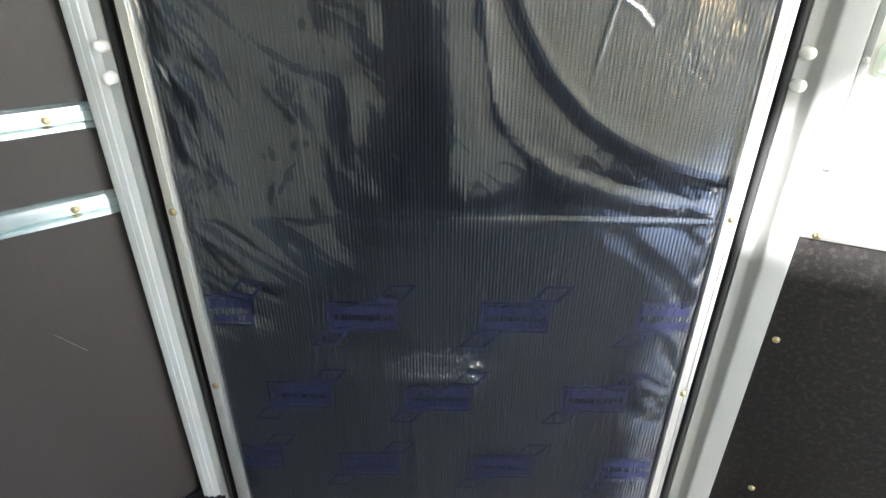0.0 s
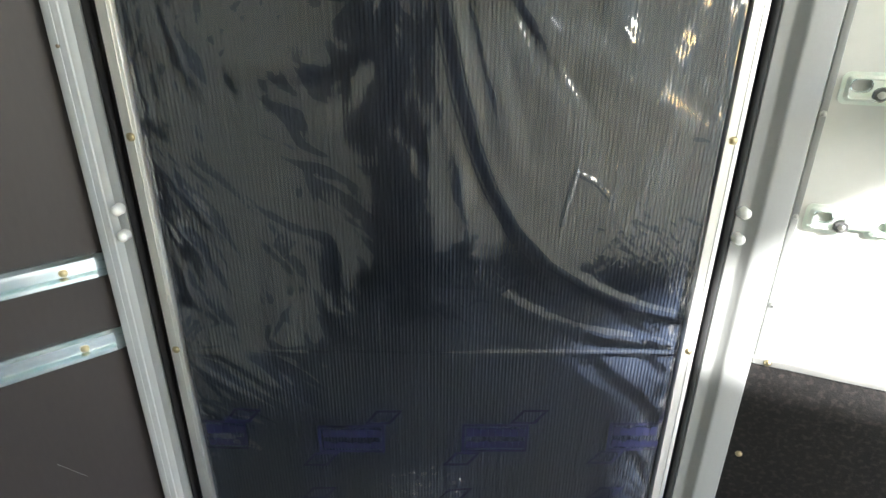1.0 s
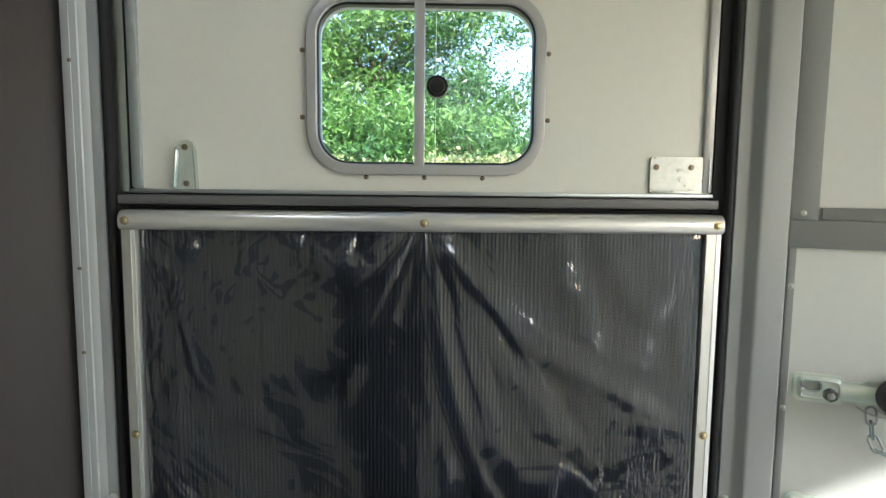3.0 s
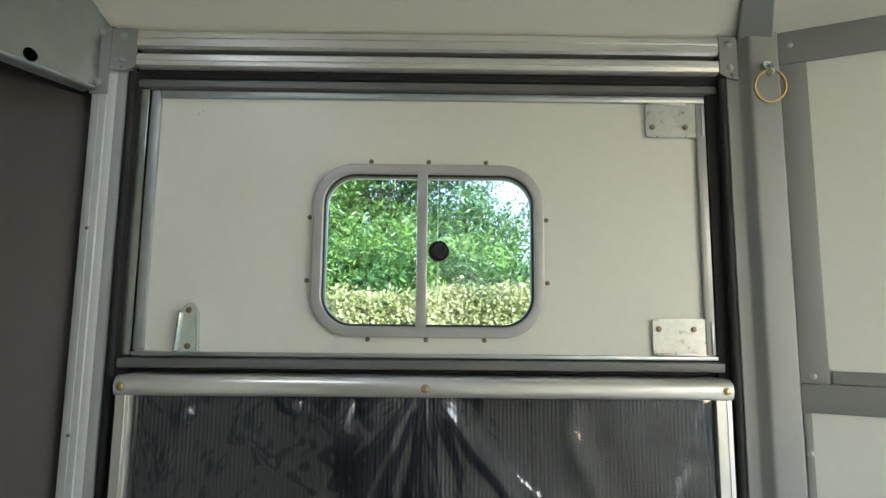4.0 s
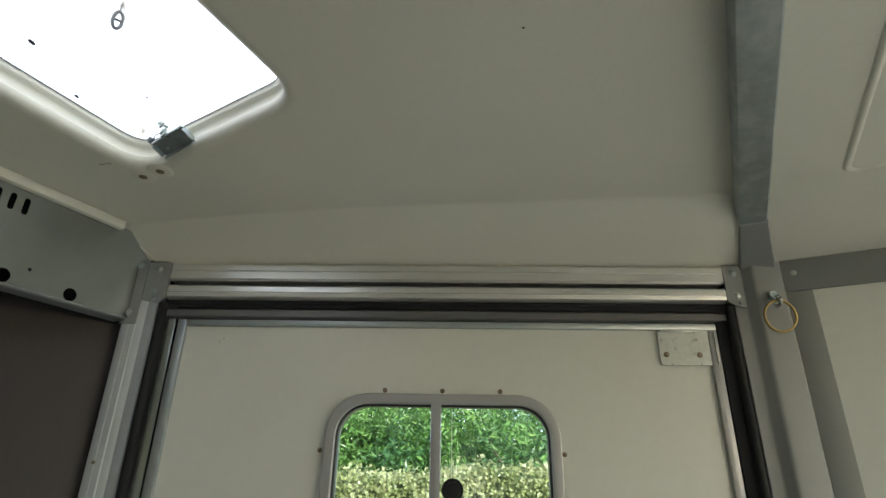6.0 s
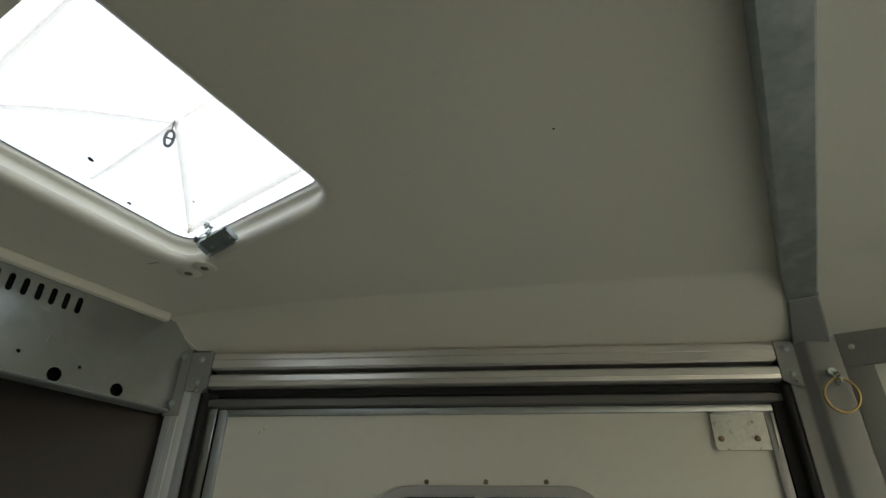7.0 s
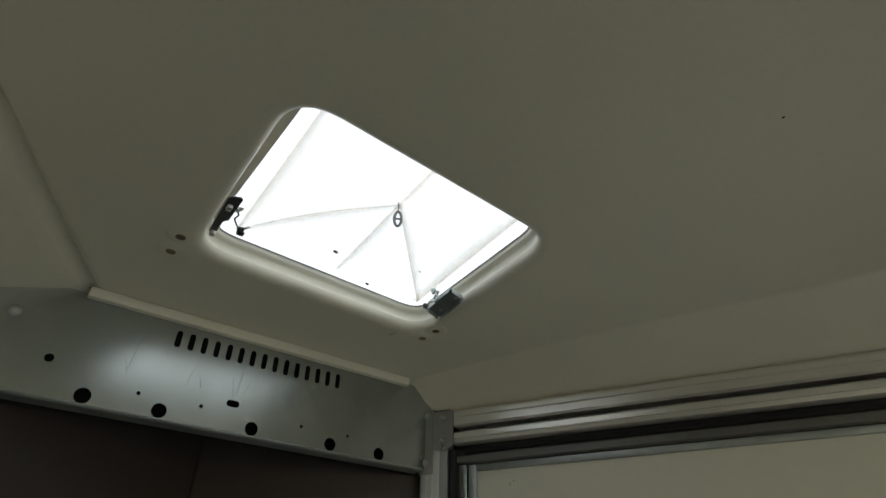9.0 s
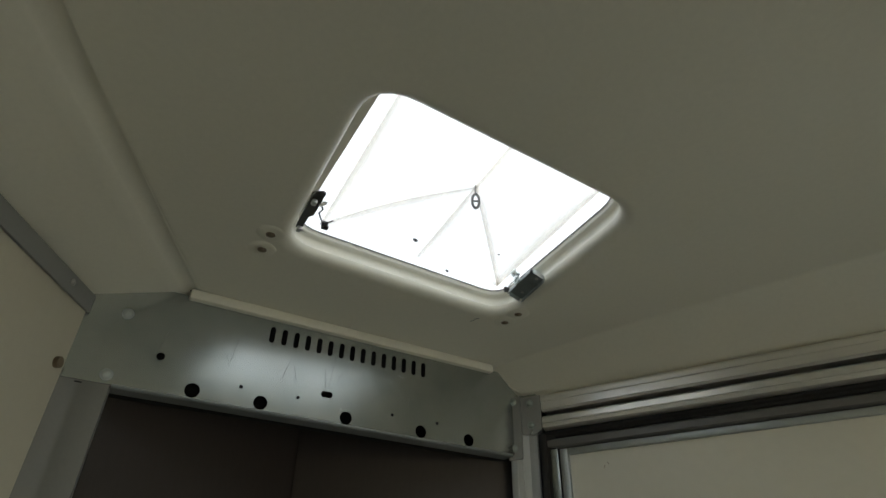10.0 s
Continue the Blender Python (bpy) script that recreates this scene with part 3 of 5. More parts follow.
bm = box(bmesh.new(), -0.500, 0.500, 0.972, 1.012, 1.5915, 1.5985, 0.0015)
part("edge_angle", bm, GALV, top_door, "galvanised edge angle")
bm = box(bmesh.new(), -0.4805, 0.4955, 0.974, 1.012, 2.0480, 2.0600, 0.0015)
part("edge_angle", bm, GALV, top_door, "galvanised edge angle")
bm = profile(bmesh.new(), [(1.012, 1.572), (0.968, 1.572), (0.964, 1.574), (0.963, 1.580), (0.964, 1.587), (0.968, 1.589), (1.012, 1.589)], -0.516, 0.503, "x")
part("bottom_strip", bm, DARK_TRIM, top_door, "dark grey bottom strip")
bm = profile(bmesh.new(), [(1.012, 2.0622), (0.972, 2.0622), (0.968, 2.065), (0.968, 2.076), (0.972, 2.0795), (1.012, 2.0795)], -0.5185, 0.5185, "x")
part("top_strip", bm, DARK_TRIM, top_door, "dark grey top strip")


def bracket(outline, holes):
    bm = pierced(bmesh.new(), outline, holes, 0.976, 0.9795)
    return bm


for x0, x1, z0, z1, holes in ((0.388, 0.4905, 1.5992, 1.6615, ((0.398, 1.644), (0.4585, 1.644))), (0.389, 0.4905, 1.9845, 2.0475, ((0.400, 2.003), (0.459, 2.003)))):
    o = rounded(x0, x1, z0, z1, 0.006, 3)
    bm = bracket(o, [])
    foot = z0 if z0 < 1.8 else z1 - 0.004
    box(bm, x0 + 0.004, x1 - 0.030, 0.9725, 0.9765, foot, foot + 0.004, 0.0008)
    box(bm, x1 - 0.003, x1, 0.9715, 0.9765, z0 + 0.003, z1 - 0.003, 0.0008)
    b = part("bracket", bm, WORN, top_door, "worn galvanised corner bracket")
    for x, z in holes:
        fix("bolt", HEX_BOLT, b, x, 0.976, z).scale = (0.85, 1.0, 0.85)
bm = bracket([(-0.4245, 1.5992), (-0.3875, 1.5992), (-0.3910, 1.668), (-0.395, 1.677), (-0.4035, 1.682), (-0.412, 1.680), (-0.418, 1.671)], [])
t = box(bmesh.new(), -0.0015, 0.0015, 0.968, 0.979, -0.033, 0.033, 0.001)
join(bm, t, pose(-0.3885, 0, 1.633, 0, -2.6, 0))
t = box(bmesh.new(), -0.0015, 0.0015, 0.968, 0.979, -0.034, 0.034, 0.001)
join(bm, t, pose(-0.4220, 0, 1.634, 0, 5.2, 0))
b = part("bracket", bm, ZINC, top_door, "tapered galvanised catch bracket")
for x, z in ((-0.407, 1.669), (-0.406, 1.608)):
    fix("bolt", HEX_BOLT, b, x, 0.976, z).scale = (0.85, 1.0, 0.85)

part("door_edge_plate", box(bmesh.new(), -0.5195, -0.4990, 0.9695, 0.9715, 1.593, 2.060, 0.0008), SHEET, top_door, "smooth metal edge plate")

# window: moulded frame ring, mullion, two panes, knob
win = new("window")
win.parent = top_door
tagged(win, "small sliding window with a rounded grey frame")
bm = bmesh.new()
rings = []
for grow, y in ((0.0, 0.981), (0.0, 0.9735), (-0.0012, 0.9722), (-0.002, 0.972), (-0.0155, 0.9712), (-0.0165, 0.9714), (-0.0180, 0.9730), (-0.0185, 0.975), (-0.019, 1.012)):
    rings.append([bm.verts.new((x, y, z)) for x, z in rounded(WIN[0] - grow, WIN[1] + grow, WIN[2] - grow, WIN[3] + grow, 0.072 + grow, 10)])
n = len(rings[0])
for a, b in zip(rings, rings[1:]):
    for i in range(n):
        bm.faces.new((a[i], b[i], b[(i + 1) % n], a[(i + 1) % n]))
bmesh.ops.recalc_face_normals(bm, faces=bm.faces)
part("window_frame", bm, FRAME, win, "", 60)
bm = bmesh.new()
rings = []
for grow, y in ((-0.017, 0.974), (-0.022, 0.976), (-0.022, 0.990), (-0.017, 0.992)):
    rings.append([bm.verts.new((x, y, z)) for x, z in rounded(WIN[0] - grow, WIN[1] + grow, WIN[2] - grow, WIN[3] + grow, 0.072 + grow, 10)])
for a, b in zip(rings, rings[1:]):
    for i in range(n):
        bm.faces.new((a[i], b[i], b[(i + 1) % n], a[(i + 1) % n]))
bmesh.ops.recalc_face_normals(bm, faces=bm.faces)
part("window_gasket", bm, BLACK, win, "black gasket", 60)
bm = box(bmesh.new(), -0.0190, -0.0012, 0.970, 0.990, WIN[2] + 0.014, WIN[3] - 0.014, 0.002)
part("mullion", bm, FRAME, win)
for x0, x1, y in ((WIN[0] + 0.018, -0.011, 0.992), (-0.005, WIN[1] - 0.018, 0.986)):
    bm = bmesh.new()
    o = [p for p in rounded(WIN[0] + 0.018, WIN[1] - 0.018, WIN[2] + 0.018, WIN[3] - 0.018, 0.055, 8)]
    vs = [bm.verts.new((min(max(x, x0), x1), y, z)) for x, z in o]
    bm.faces.new(vs)
    bmesh.ops.remove_doubles(bm, verts=bm.verts, dist=1e-5)
    pane = part("pane", bm, GLASS, win)
    pane.visible_shadow = False
bm = bmesh.new()
rod(bm, (0.0195, 0.985, 1.774), (0.0195, 0.968, 1.774), 0.018, 28)
t = bmesh.new()
bmesh.ops.create_cone(t, cap_ends=True, segments=28, radius1=0.0135, radius2=0.012, depth=0.006)
join(bm, t, Matrix.Translation((0.0195, 0.966, 1.774)) @ Matrix.Rotation(radians(90), 4, "X"))
part("knob", bm, BLACK, win, "round black plastic knob")
bm = box(bmesh.new(), 0.0168, 0.0180, 0.984, 0.988, WIN[2] + 0.020, WIN[3] - 0.020)
part("pane_edge", bm, surface("green_glass_edge", (0.66, 0.80, 0.68), 0.2, vary=0.1), win, "pale green glass edge")
for x, z in ((-0.102, 1.935), (0.0, 1.935), (0.102, 1.935), (-0.101, 1.622), (-0.001, 1.622), (0.099, 1.622), (-0.208, 1.833), (0.208, 1.832), (-0.209, 1.722), (0.209, 1.721)):
    fix("screw", SCREW_RUST, win, x, 0.981, z).scale = (0.62, 0.62, 0.62)

# ---- the raised side ramp: ribbed mat and aluminium strips ----
ramp = thing("side_ramp", DOOR, "raised loading ramp with black ribbed matting and aluminium edging", "ramp")
bm = bmesh.new()
PITCH, X0, X1 = 0.0067, -0.505, 0.505
outline = []
x = X0
while x < X1:
    outline += [(x + PITCH * k, y) for k, y in ((0.0, 0.9549), (0.30, 0.9550), (0.38, 0.9542), (0.46, 0.9537), (0.56, 0.9534), (0.72, 0.9534), (0.84, 0.9538), (0.92, 0.9544))]
    x += PITCH
lo = [bm.verts.new((a, b, -0.05)) for a, b in outline]
hi = [bm.verts.new((a, b, 1.545)) for a, b in outline]
for i in range(len(outline) - 1):
    bm.faces.new((lo[i], lo[i + 1], hi[i + 1], hi[i]))
part("ribbed_mat", bm, MATTING, ramp, "", 45)
bm = box(bmesh.new(), -0.512, 0.512, 0.964, 1.012, -0.05, 1.556, 0.001)
part("ramp_board", bm, PLY, ramp)
bm = profile(bmesh.new(), [(0.958, 1.531), (0.938, 1.531), (0.934, 1.533), (0.931, 1.537), (0.930, 1.545), (0.931, 1.554), (0.936, 1.560), (0.944, 1.563), (1.008, 1.563), (1.008, 1.558), (0.958, 1.557)], -0.500, 0.499, "x")
top_strip = part("top_strip", bm, ALU_ALONG, ramp, "", 50)
for x in (-0.4885, 0.0, 0.4870):
    fix("screw", SCREW_BRASS, top_strip, x, 0.9305, 1.546)
for x0, x1 in ((-0.501, -0.4775), (0.4735, 0.4995)):
    bm = profile(bmesh.new(), [(x0, 0.958), (x0, 0.942), (x0 + 0.001, 0.940), (x0 + 0.016, 0.9395), (x0 + 0.0165, 0.9405), (x0 + 0.018, 0.9395), (x1 - 0.001, 0.940), (x1, 0.942), (x1, 0.958)], -0.05, 1.5305)
    st = part("side_strip", bm, ALU, ramp)
    xm = (x0 + x1) / 2
    for z in (1.181, 0.777, 0.378):
        fix("screw", SCREW_BRASS, st, xm, 0.9395, z)


# ---- protective film over the ramp ----
FX0, FX1, FZ0, FZ1 = -0.477, 0.473, -0.048, 1.535
NX, NZ = 1080, 460


def ridge(d, w):
    return np.exp(-(d / w) ** 2)


def step(v, a, b):
    k = np.clip((v - a) / (b - a), 0, 1)
    return k * k * (3 - 2 * k)


def away(px, pz, line):
    """Distance of points from a bent line, signed by its side."""
    best, sign = np.full(px.shape, 9.0), np.ones(px.shape)
    for (ax, az), (bx, bz) in zip(line, line[1:]):
        ux, uz = bx - ax, bz - az
        k = np.clip(((px - ax) * ux + (pz - az) * uz) / (ux * ux + uz * uz), 0, 1)
        dx, dz = px - ax - k * ux, pz - az - k * uz
        d = np.hypot(dx, dz)
        nearer = d < best
        best = np.where(nearer, d, best)
        sign = np.where(nearer, np.where(ux * dz - uz * dx > 0, 1.0, -1.0), sign)
    return best * sign


def smooth_noise(u, v, seed):
    """Smooth lattice noise, -1 to 1."""
    table = np.random.default_rng(seed).uniform(-1, 1, (64, 64))
    i, j = np.floor(u).astype(int), np.floor(v).astype(int)
    fu, fv = u - i, v - j
    fu, fv = fu ** 3 * (fu * (fu * 6 - 15) + 10), fv ** 3 * (fv * (fv * 6 - 15) + 10)
    i0, i1, j0, j1 = i % 64, (i + 1) % 64, j % 64, (j + 1) % 64
    return (table[i0, j0] * (1 - fu) + table[i1, j0] * fu) * (1 - fv) + (table[i0, j1] * (1 - fu) + table[i1, j1] * fu) * fv


def creases(u, v, seed):
    """Crumples at three scales, about 0 to 1."""
    bent = smooth_noise(u * 0.7, v * 0.7, seed + 300)
    w = np.abs(smooth_noise(u + bent, v - bent, seed)) + 0.55 * np.abs(smooth_noise(u * 1.9 + v * 0.7, v * 2.1 - u * 0.6, seed + 100)) + 0.3 * np.abs(smooth_noise(u * 3.7 - v, v * 3.9 + u, seed + 200))
    return 1 - w * 0.9


def pleats(x, z, angle, across, along, seed):
    """Long soft folds that run at so many degrees below the level, so wide and so long."""
    c, n = math.cos(radians(angle)), math.sin(radians(angle))
    u, v = x * n + z * c, x * c - z * n
    bend = 0.35 * smooth_noise(u / 0.12, v / 0.12, seed + 7)
    w = smooth_noise(u / across + bend, v / along, seed) - 0.35 * np.abs(smooth_noise(u / across * 1.3 + bend + 5, v / along * 0.9, seed + 3))
    return w + 0.45 * smooth_noise(u / across * 2.3 + bend, v / along * 1.7, seed + 1)


def crease(x, z, line, width):
    return ridge(away(x, z, line), width)


def film_relief(x, z):
    """How far the film stands off the mat, without the ribs."""
    upper = 1 / (1 + np.exp(-(z - 0.767) / 0.006))
    lower = 1 - upper
    left = 1 - step(x, -0.34, -0.10)
    right = step(x, 0.02, 0.16)
    top = step(z, 1.26, 1.50)
    # broad slack
    h = 0.0030 * smooth_noise(x / 0.42 + 3.3, z / 0.46 + 1.4, 5) * (0.3 + 0.7 * upper)
    loose = upper * (1 - right) * step(x, -0.46, -0.36)
    h += loose * (0.0058 * smooth_noise(x / 0.17 + 2.2, z / 0.24 + 5.1, 6) + 0.0022 * smooth_noise(x / 0.075 + z * 2, z / 0.13, 7)) * (1 - 0.5 * top)
    h += loose * 0.0011 * creases(x / 0.11 + 4, z / 0.16 + x * 3, 8)
    # the long swag from the middle screw: a pouch that hangs fullest along its lower edge, and a second fold below it
    swag = [(0.003, 1.535), (0.003, 1.444), (0.016, 1.367), (0.037, 1.266), (0.065, 1.171), (0.095, 1.097), (0.140, 1.020), (0.200, 0.955), (0.270, 0.908), (0.340, 0.875), (0.420, 0.852), (0.480, 0.842)]
    under = [(0.028, 1.220), (0.040, 1.106), (0.058, 1.000), (0.081, 0.936), (0.1215, 0.889), (0.177, 0.850), (0.252, 0.820), (0.333, 0.800), (0.423, 0.788), (0.480, 0.776)]
    d = away(x, z, swag)
    hung = step(1.535 - z, 0.02, 0.22)
    inside = np.clip(d, 0, None)
    h += upper * hung * 0.0150 * step(d, -0.016, 0.014) * np.exp(-(inside / 0.20) ** 1.4)
    h += upper * hung * 0.0016 * ridge(d - 0.012, 0.010)
    e = away(x, z, under)
    h += upper * 0.0030 * ridge(e - 0.006, 0.013) * step(1.20 - z, 0.0, 0.12) * (0.8 + 0.5 * smooth_noise(x / 0.05 + 3, z / 0.05, 17))
    h += upper * 0.0011 * ridge(e - 0.004, 0.004) * step(1.12 - z, 0.0, 0.1) * smooth_noise(x / 0.012, z / 0.012, 18)
    # folds inside the pouch that fan from the middle screw
    for line, power, width in (([(0.02, 1.52), (0.050, 1.462), (0.095, 1.370), (0.150, 1.277)], 0.0034, 0.013), ([(0.03, 1.52), (0.10, 1.43), (0.17, 1.352), (0.205, 1.315)], 0.0028, 0.014), ([(0.012, 1.45), (0.045, 1.30), (0.075, 1.215), (0.105, 1.165)], 0.0024, 0.011), ([(0.06, 1.39), (0.085, 1.29), (0.125, 1.20)], 0.0020, 0.009), ([(0.236, 1.53), (0.240, 1.446), (0.284, 1.368)], 0.0030, 0.015), ([(0.300, 1.53), (0.335, 1.45), (0.400, 1.385), (0.460, 1.372)], 0.0024, 0.018), ([(0.270, 1.290), (0.341, 1.258), (0.406, 1.212), (0.450, 1.190)], 0.0026, 0.012), ([(0.10, 1.53), (0.135, 1.46), (0.200, 1.425)], 0.0018, 0.010)):
        h += upper * 0.62 * power * crease(x, z, line, width * 1.25)
    # sharp creases where the film is pinched
    for line, power, width in (([(0.215, 1.372), (0.247, 1.369), (0.285, 1.349), (0.300, 1.330)], 0.0016, 0.0032), ([(0.236, 1.128), (0.2185, 1.040)], 0.0026, 0.0030), ([(0.236, 1.128), (0.270, 1.110), (0.297, 1.083)], 0.0018, 0.0028), ([(0.297, 1.083), (0.312, 1.112), (0.300, 1.135)], 0.0010, 0.0028), ([(0.160, 1.128), (0.236, 1.130)], 0.0008, 0.0030), ([(-0.182, 1.498), (-0.165, 1.494), (-0.150, 1.479), (-0.128, 1.498), (-0.120, 1.516)], 0.0040, 0.0045), ([(-0.218, 1.522), (-0.208, 1.505), (-0.204, 1.522)], 0.0034, 0.0040), ([(-0.389, 1.524), (-0.388, 1.502), (-0.381, 1.500)], 0.0034, 0.0050), ([(-0.283, 1.468), (-0.264, 1.432), (-0.245, 1.418)], 0.0020, 0.0060), ([(-0.225, 1.005), (-0.250, 0.985), (-0.300, 0.915)], -0.0016, 0.0035), ([(-0.300, 0.965), (-0.272, 1.010), (-0.230, 1.040)], 0.0010, 0.0030)):
        h += power * crease(x, z, line, width)
    # soft pleats falling to the right on the left side
    h += left * upper * 0.0044 * pleats(x, z, 50, 0.088, 0.30, 21) * (1 - 0.7 * top) * (1 - 0.65 * ridge(x + 0.30, 0.10) * step(z, 0.84, 0.95))
    h += (1 - step(x, -0.42, -0.24)) * upper * 0.0016 * pleats(x, z, 42, 0.030, 0.14, 31)
    h += right * upper * 0.0009 * pleats(x, z, 58, 0.036, 0.13, 71) * step(z, 0.98, 1.15)
    # folds that fan from the left-hand screws and, inside the pouch, from the middle one
    for sx, sz, power, fine, seed, mask in ((-0.50, 1.25, 0.024, 0.15, 121, (1 - step(x, -0.20, -0.06)) * step(z, 0.78, 0.84)), (-0.50, 1.60, 0.016, 0.13, 131, (1 - step(x, -0.24, -0.08)) * step(z, 1.08, 1.22)), (0.0, 1.57, 0.0075, 0.105, 141, step(d, 0.015, 0.05)), (0.49, 1.60, 0.003, 0.14, 151, step(d, 0.05, 0.14) * step(x, 0.2, 0.32))):
        r = np.hypot(x - sx, sz - z)
        a = np.arctan2(x - sx, sz - z) + 0.05 * smooth_noise(x / 0.09 + 8, z / 0.09 + 3, seed + 3)
        w = smooth_noise(a / fine + 30, r / 0.22, seed) - 0.5 * np.abs(smooth_noise(a / fine * 1.7 + 33, r / 0.12, seed + 1)) + 0.35 * smooth_noise(a / fine * 3.1 + 20, r / 0.09, seed + 2)
        h += upper * mask * power * np.minimum(r, 0.26) * (1 - step(r, 0.34, 0.62)) * w
    for line, power, width in (([(-0.470, 1.150), (-0.400, 1.060), (-0.345, 0.960), (-0.310, 0.880)], 0.0030, 0.010), ([(-0.470, 1.060), (-0.410, 0.975), (-0.372, 0.885)], 0.0026, 0.009), ([(-0.465, 1.165), (-0.370, 1.110), (-0.290, 1.020), (-0.255, 0.940)], 0.0026, 0.012), ([(-0.470, 0.960), (-0.425, 0.900), (-0.400, 0.835)], 0.0022, 0.008), ([(-0.250, 0.905), (-0.290, 0.850), (-0.310, 0.795)], 0.0022, 0.009), ([(-0.420, 1.330), (-0.350, 1.270), (-0.300, 1.180)], 0.0024, 0.014), ([(-0.455, 1.420), (-0.400, 1.345), (-0.375, 1.270)], 0.0022, 0.012)):
        h += power * crease(x + 0.006 * smooth_noise(x / 0.05, z / 0.05, 191), z, line, width)
    # small sharp wrinkles in patches
    patch = step(smooth_noise(x / 0.16 + 15, z / 0.13 + 6, 161), -0.1, 0.5)
    for lean, seed in ((52, 171), (-40, 181)):
        c, n = math.cos(radians(lean)), math.sin(radians(lean))
        u, v = x * n + z * c, x * c - z * n
        w = 1 - np.abs(smooth_noise(u / 0.021 + 0.5 * smooth_noise(u / 0.06, v / 0.06, seed + 5) + 40, v / 0.085 + 40, seed)) * 2.2
        h += upper * patch * 0.00028 * np.clip(w, 0, 1) ** 2 * (1.2 if lean > 0 else 0.5) * (1 - 0.6 * ridge(x + 0.03, 0.08))
    # slack in the middle that hangs in upright waves
    h += upper * 0.0022 * ridge(x + 0.12, 0.12) * (smooth_noise(x / 0.10 + 11, z / 0.25 + 4, 63) + 0.4 * smooth_noise(x / 0.045 + z * 3 + 20, z / 0.12, 64))
    # gathers that fan out from the screws
    for sx, sz, power, reach in ((0.0, 1.56, 0.0040, 0.15), (-0.49, 1.56, 0.0016, 0.2), (0.49, 1.56, 0.0007, 0.2), (-0.49, 1.18, 0.0020, 0.16), (0.49, 1.175, 0.0009, 0.12), (-0.49, 0.775, 0.0026, 0.22), (0.49, 0.775, 0.0006, 0.12), (-0.49, 0.371, 0.0009, 0.16), (0.49, 0.371, 0.0010, 0.12)):
        r = np.hypot(x - sx, sz - z)
        a = np.arctan2(x - sx, sz - z)
        n = int(100 + sx * 40 + sz * 17)
        w = smooth_noise(a / 0.22 + 30, r / 0.5, n) + 0.6 * smooth_noise(a / 0.10 + 30, r / 0.3, n + 1)
        h += power * np.exp(-r / reach) * w * np.minimum(1, r / 0.05)
    # short gathers hanging from the top strip
    h += 0.0020 * (1 - 0.6 * step(x, 0.10, 0.22)) * np.exp(-(1.535 - z) / 0.035) * smooth_noise(x / 0.018, z / 0.10, 81)
    h += 0.0042 * (1 - step(x, -0.14, -0.06)) * step(x, -0.44, -0.36) * np.exp(-((1.475 - z) / 0.05) ** 2) * (smooth_noise(x / 0.034 + z * 4, z / 0.06 - x * 4, 82) + 0.4 * creases(x / 0.05 + 6, z / 0.04 + 3, 83))
    # crumpled patches
    h += 0.0020 * ridge(x - 0.375, 0.075) * ridge(z - 1.035, 0.060) * creases((x - z) / 0.036, (z + x) / 0.016, 91)
    h += 0.0014 * ridge(x - 0.452, 0.022) * step(z, 0.78, 0.88) * (1 - 0.7 * step(z, 1.2, 1.3)) * creases(x / 0.024, z / 0.040, 92)
    h += 0.0010 * ridge(x + 0.460, 0.022) * creases(x / 0.020, z / 0.036, 93)
    d = np.hypot((x + 0.02) / 0.105, (z - 0.425) / 0.062)
    turn = np.arctan2((z - 0.425) * 1.7, x + 0.02)
    h += 0.0075 * np.exp(-d ** 4) * (creases(d * 3.4 + turn * 0.8 + 5, turn * 2.0 + 9, 94) + 0.6 * creases((x + z * 0.8) / 0.030 + 12, (z - x * 0.5) / 0.016 + 12, 98))
    h += 0.0018 * ridge(x - 0.10, 0.16) * ridge(z - 0.27, 0.05) * creases((x - z * 1.6) / 0.05 + 20, (z + x) / 0.05 + 20, 95)
    h += 0.0016 * ridge(x - 0.435, 0.045) * ridge(z - 0.16, 0.09) * creases(x / 0.03, z / 0.03, 96)
    h += 0.0018 * ridge(x - 0.161, 0.012) * ridge(z - 0.185, 0.012) * creases(x / 0.008, z / 0.010, 97)
    # lower part: faint slanting folds, stronger on the left
    h += lower * (0.0008 + 0.0060 * left * step(z, 0.46, 0.64)) * pleats(x, z, 38, 0.05, 0.22, 41)
    h += lower * 0.0004 * step(x, 0.05, 0.35) * pleats(x, z, -48, 0.04, 0.30, 43)
    h += 0.00022 * smooth_noise(x / 0.021 + 9, z / 0.034, 45) * (0.4 + 0.6 * upper)
    # the level crease across the whole width, and a faint stitched one higher up
    h += 0.0034 * ridge(z - 0.767 - 0.0015 * np.sin(x * 4), 0.0040) * (0.75 + 0.35 * smooth_noise(x / 0.11, z * 0, 47))
    h += 0.0007 * ridge(z - 1.118, 0.0035) * (1 - step(x, -0.16, -0.06)) * (0.5 + smooth_noise(x / 0.012, z * 0, 48))
    edge = step(0.478 - np.abs(x), 0.0, 0.012) * np.clip((1.540 - z) / 0.014, 0, 1)
    return 0.0018 + np.clip(h + 0.0052, 0.0, 0.030) * edge


gx, gz = np.meshgrid(np.linspace(FX0, FX1, NX + 1), np.linspace(FZ0, FZ1, NZ + 1))
relief = film_relief(gx, gz)


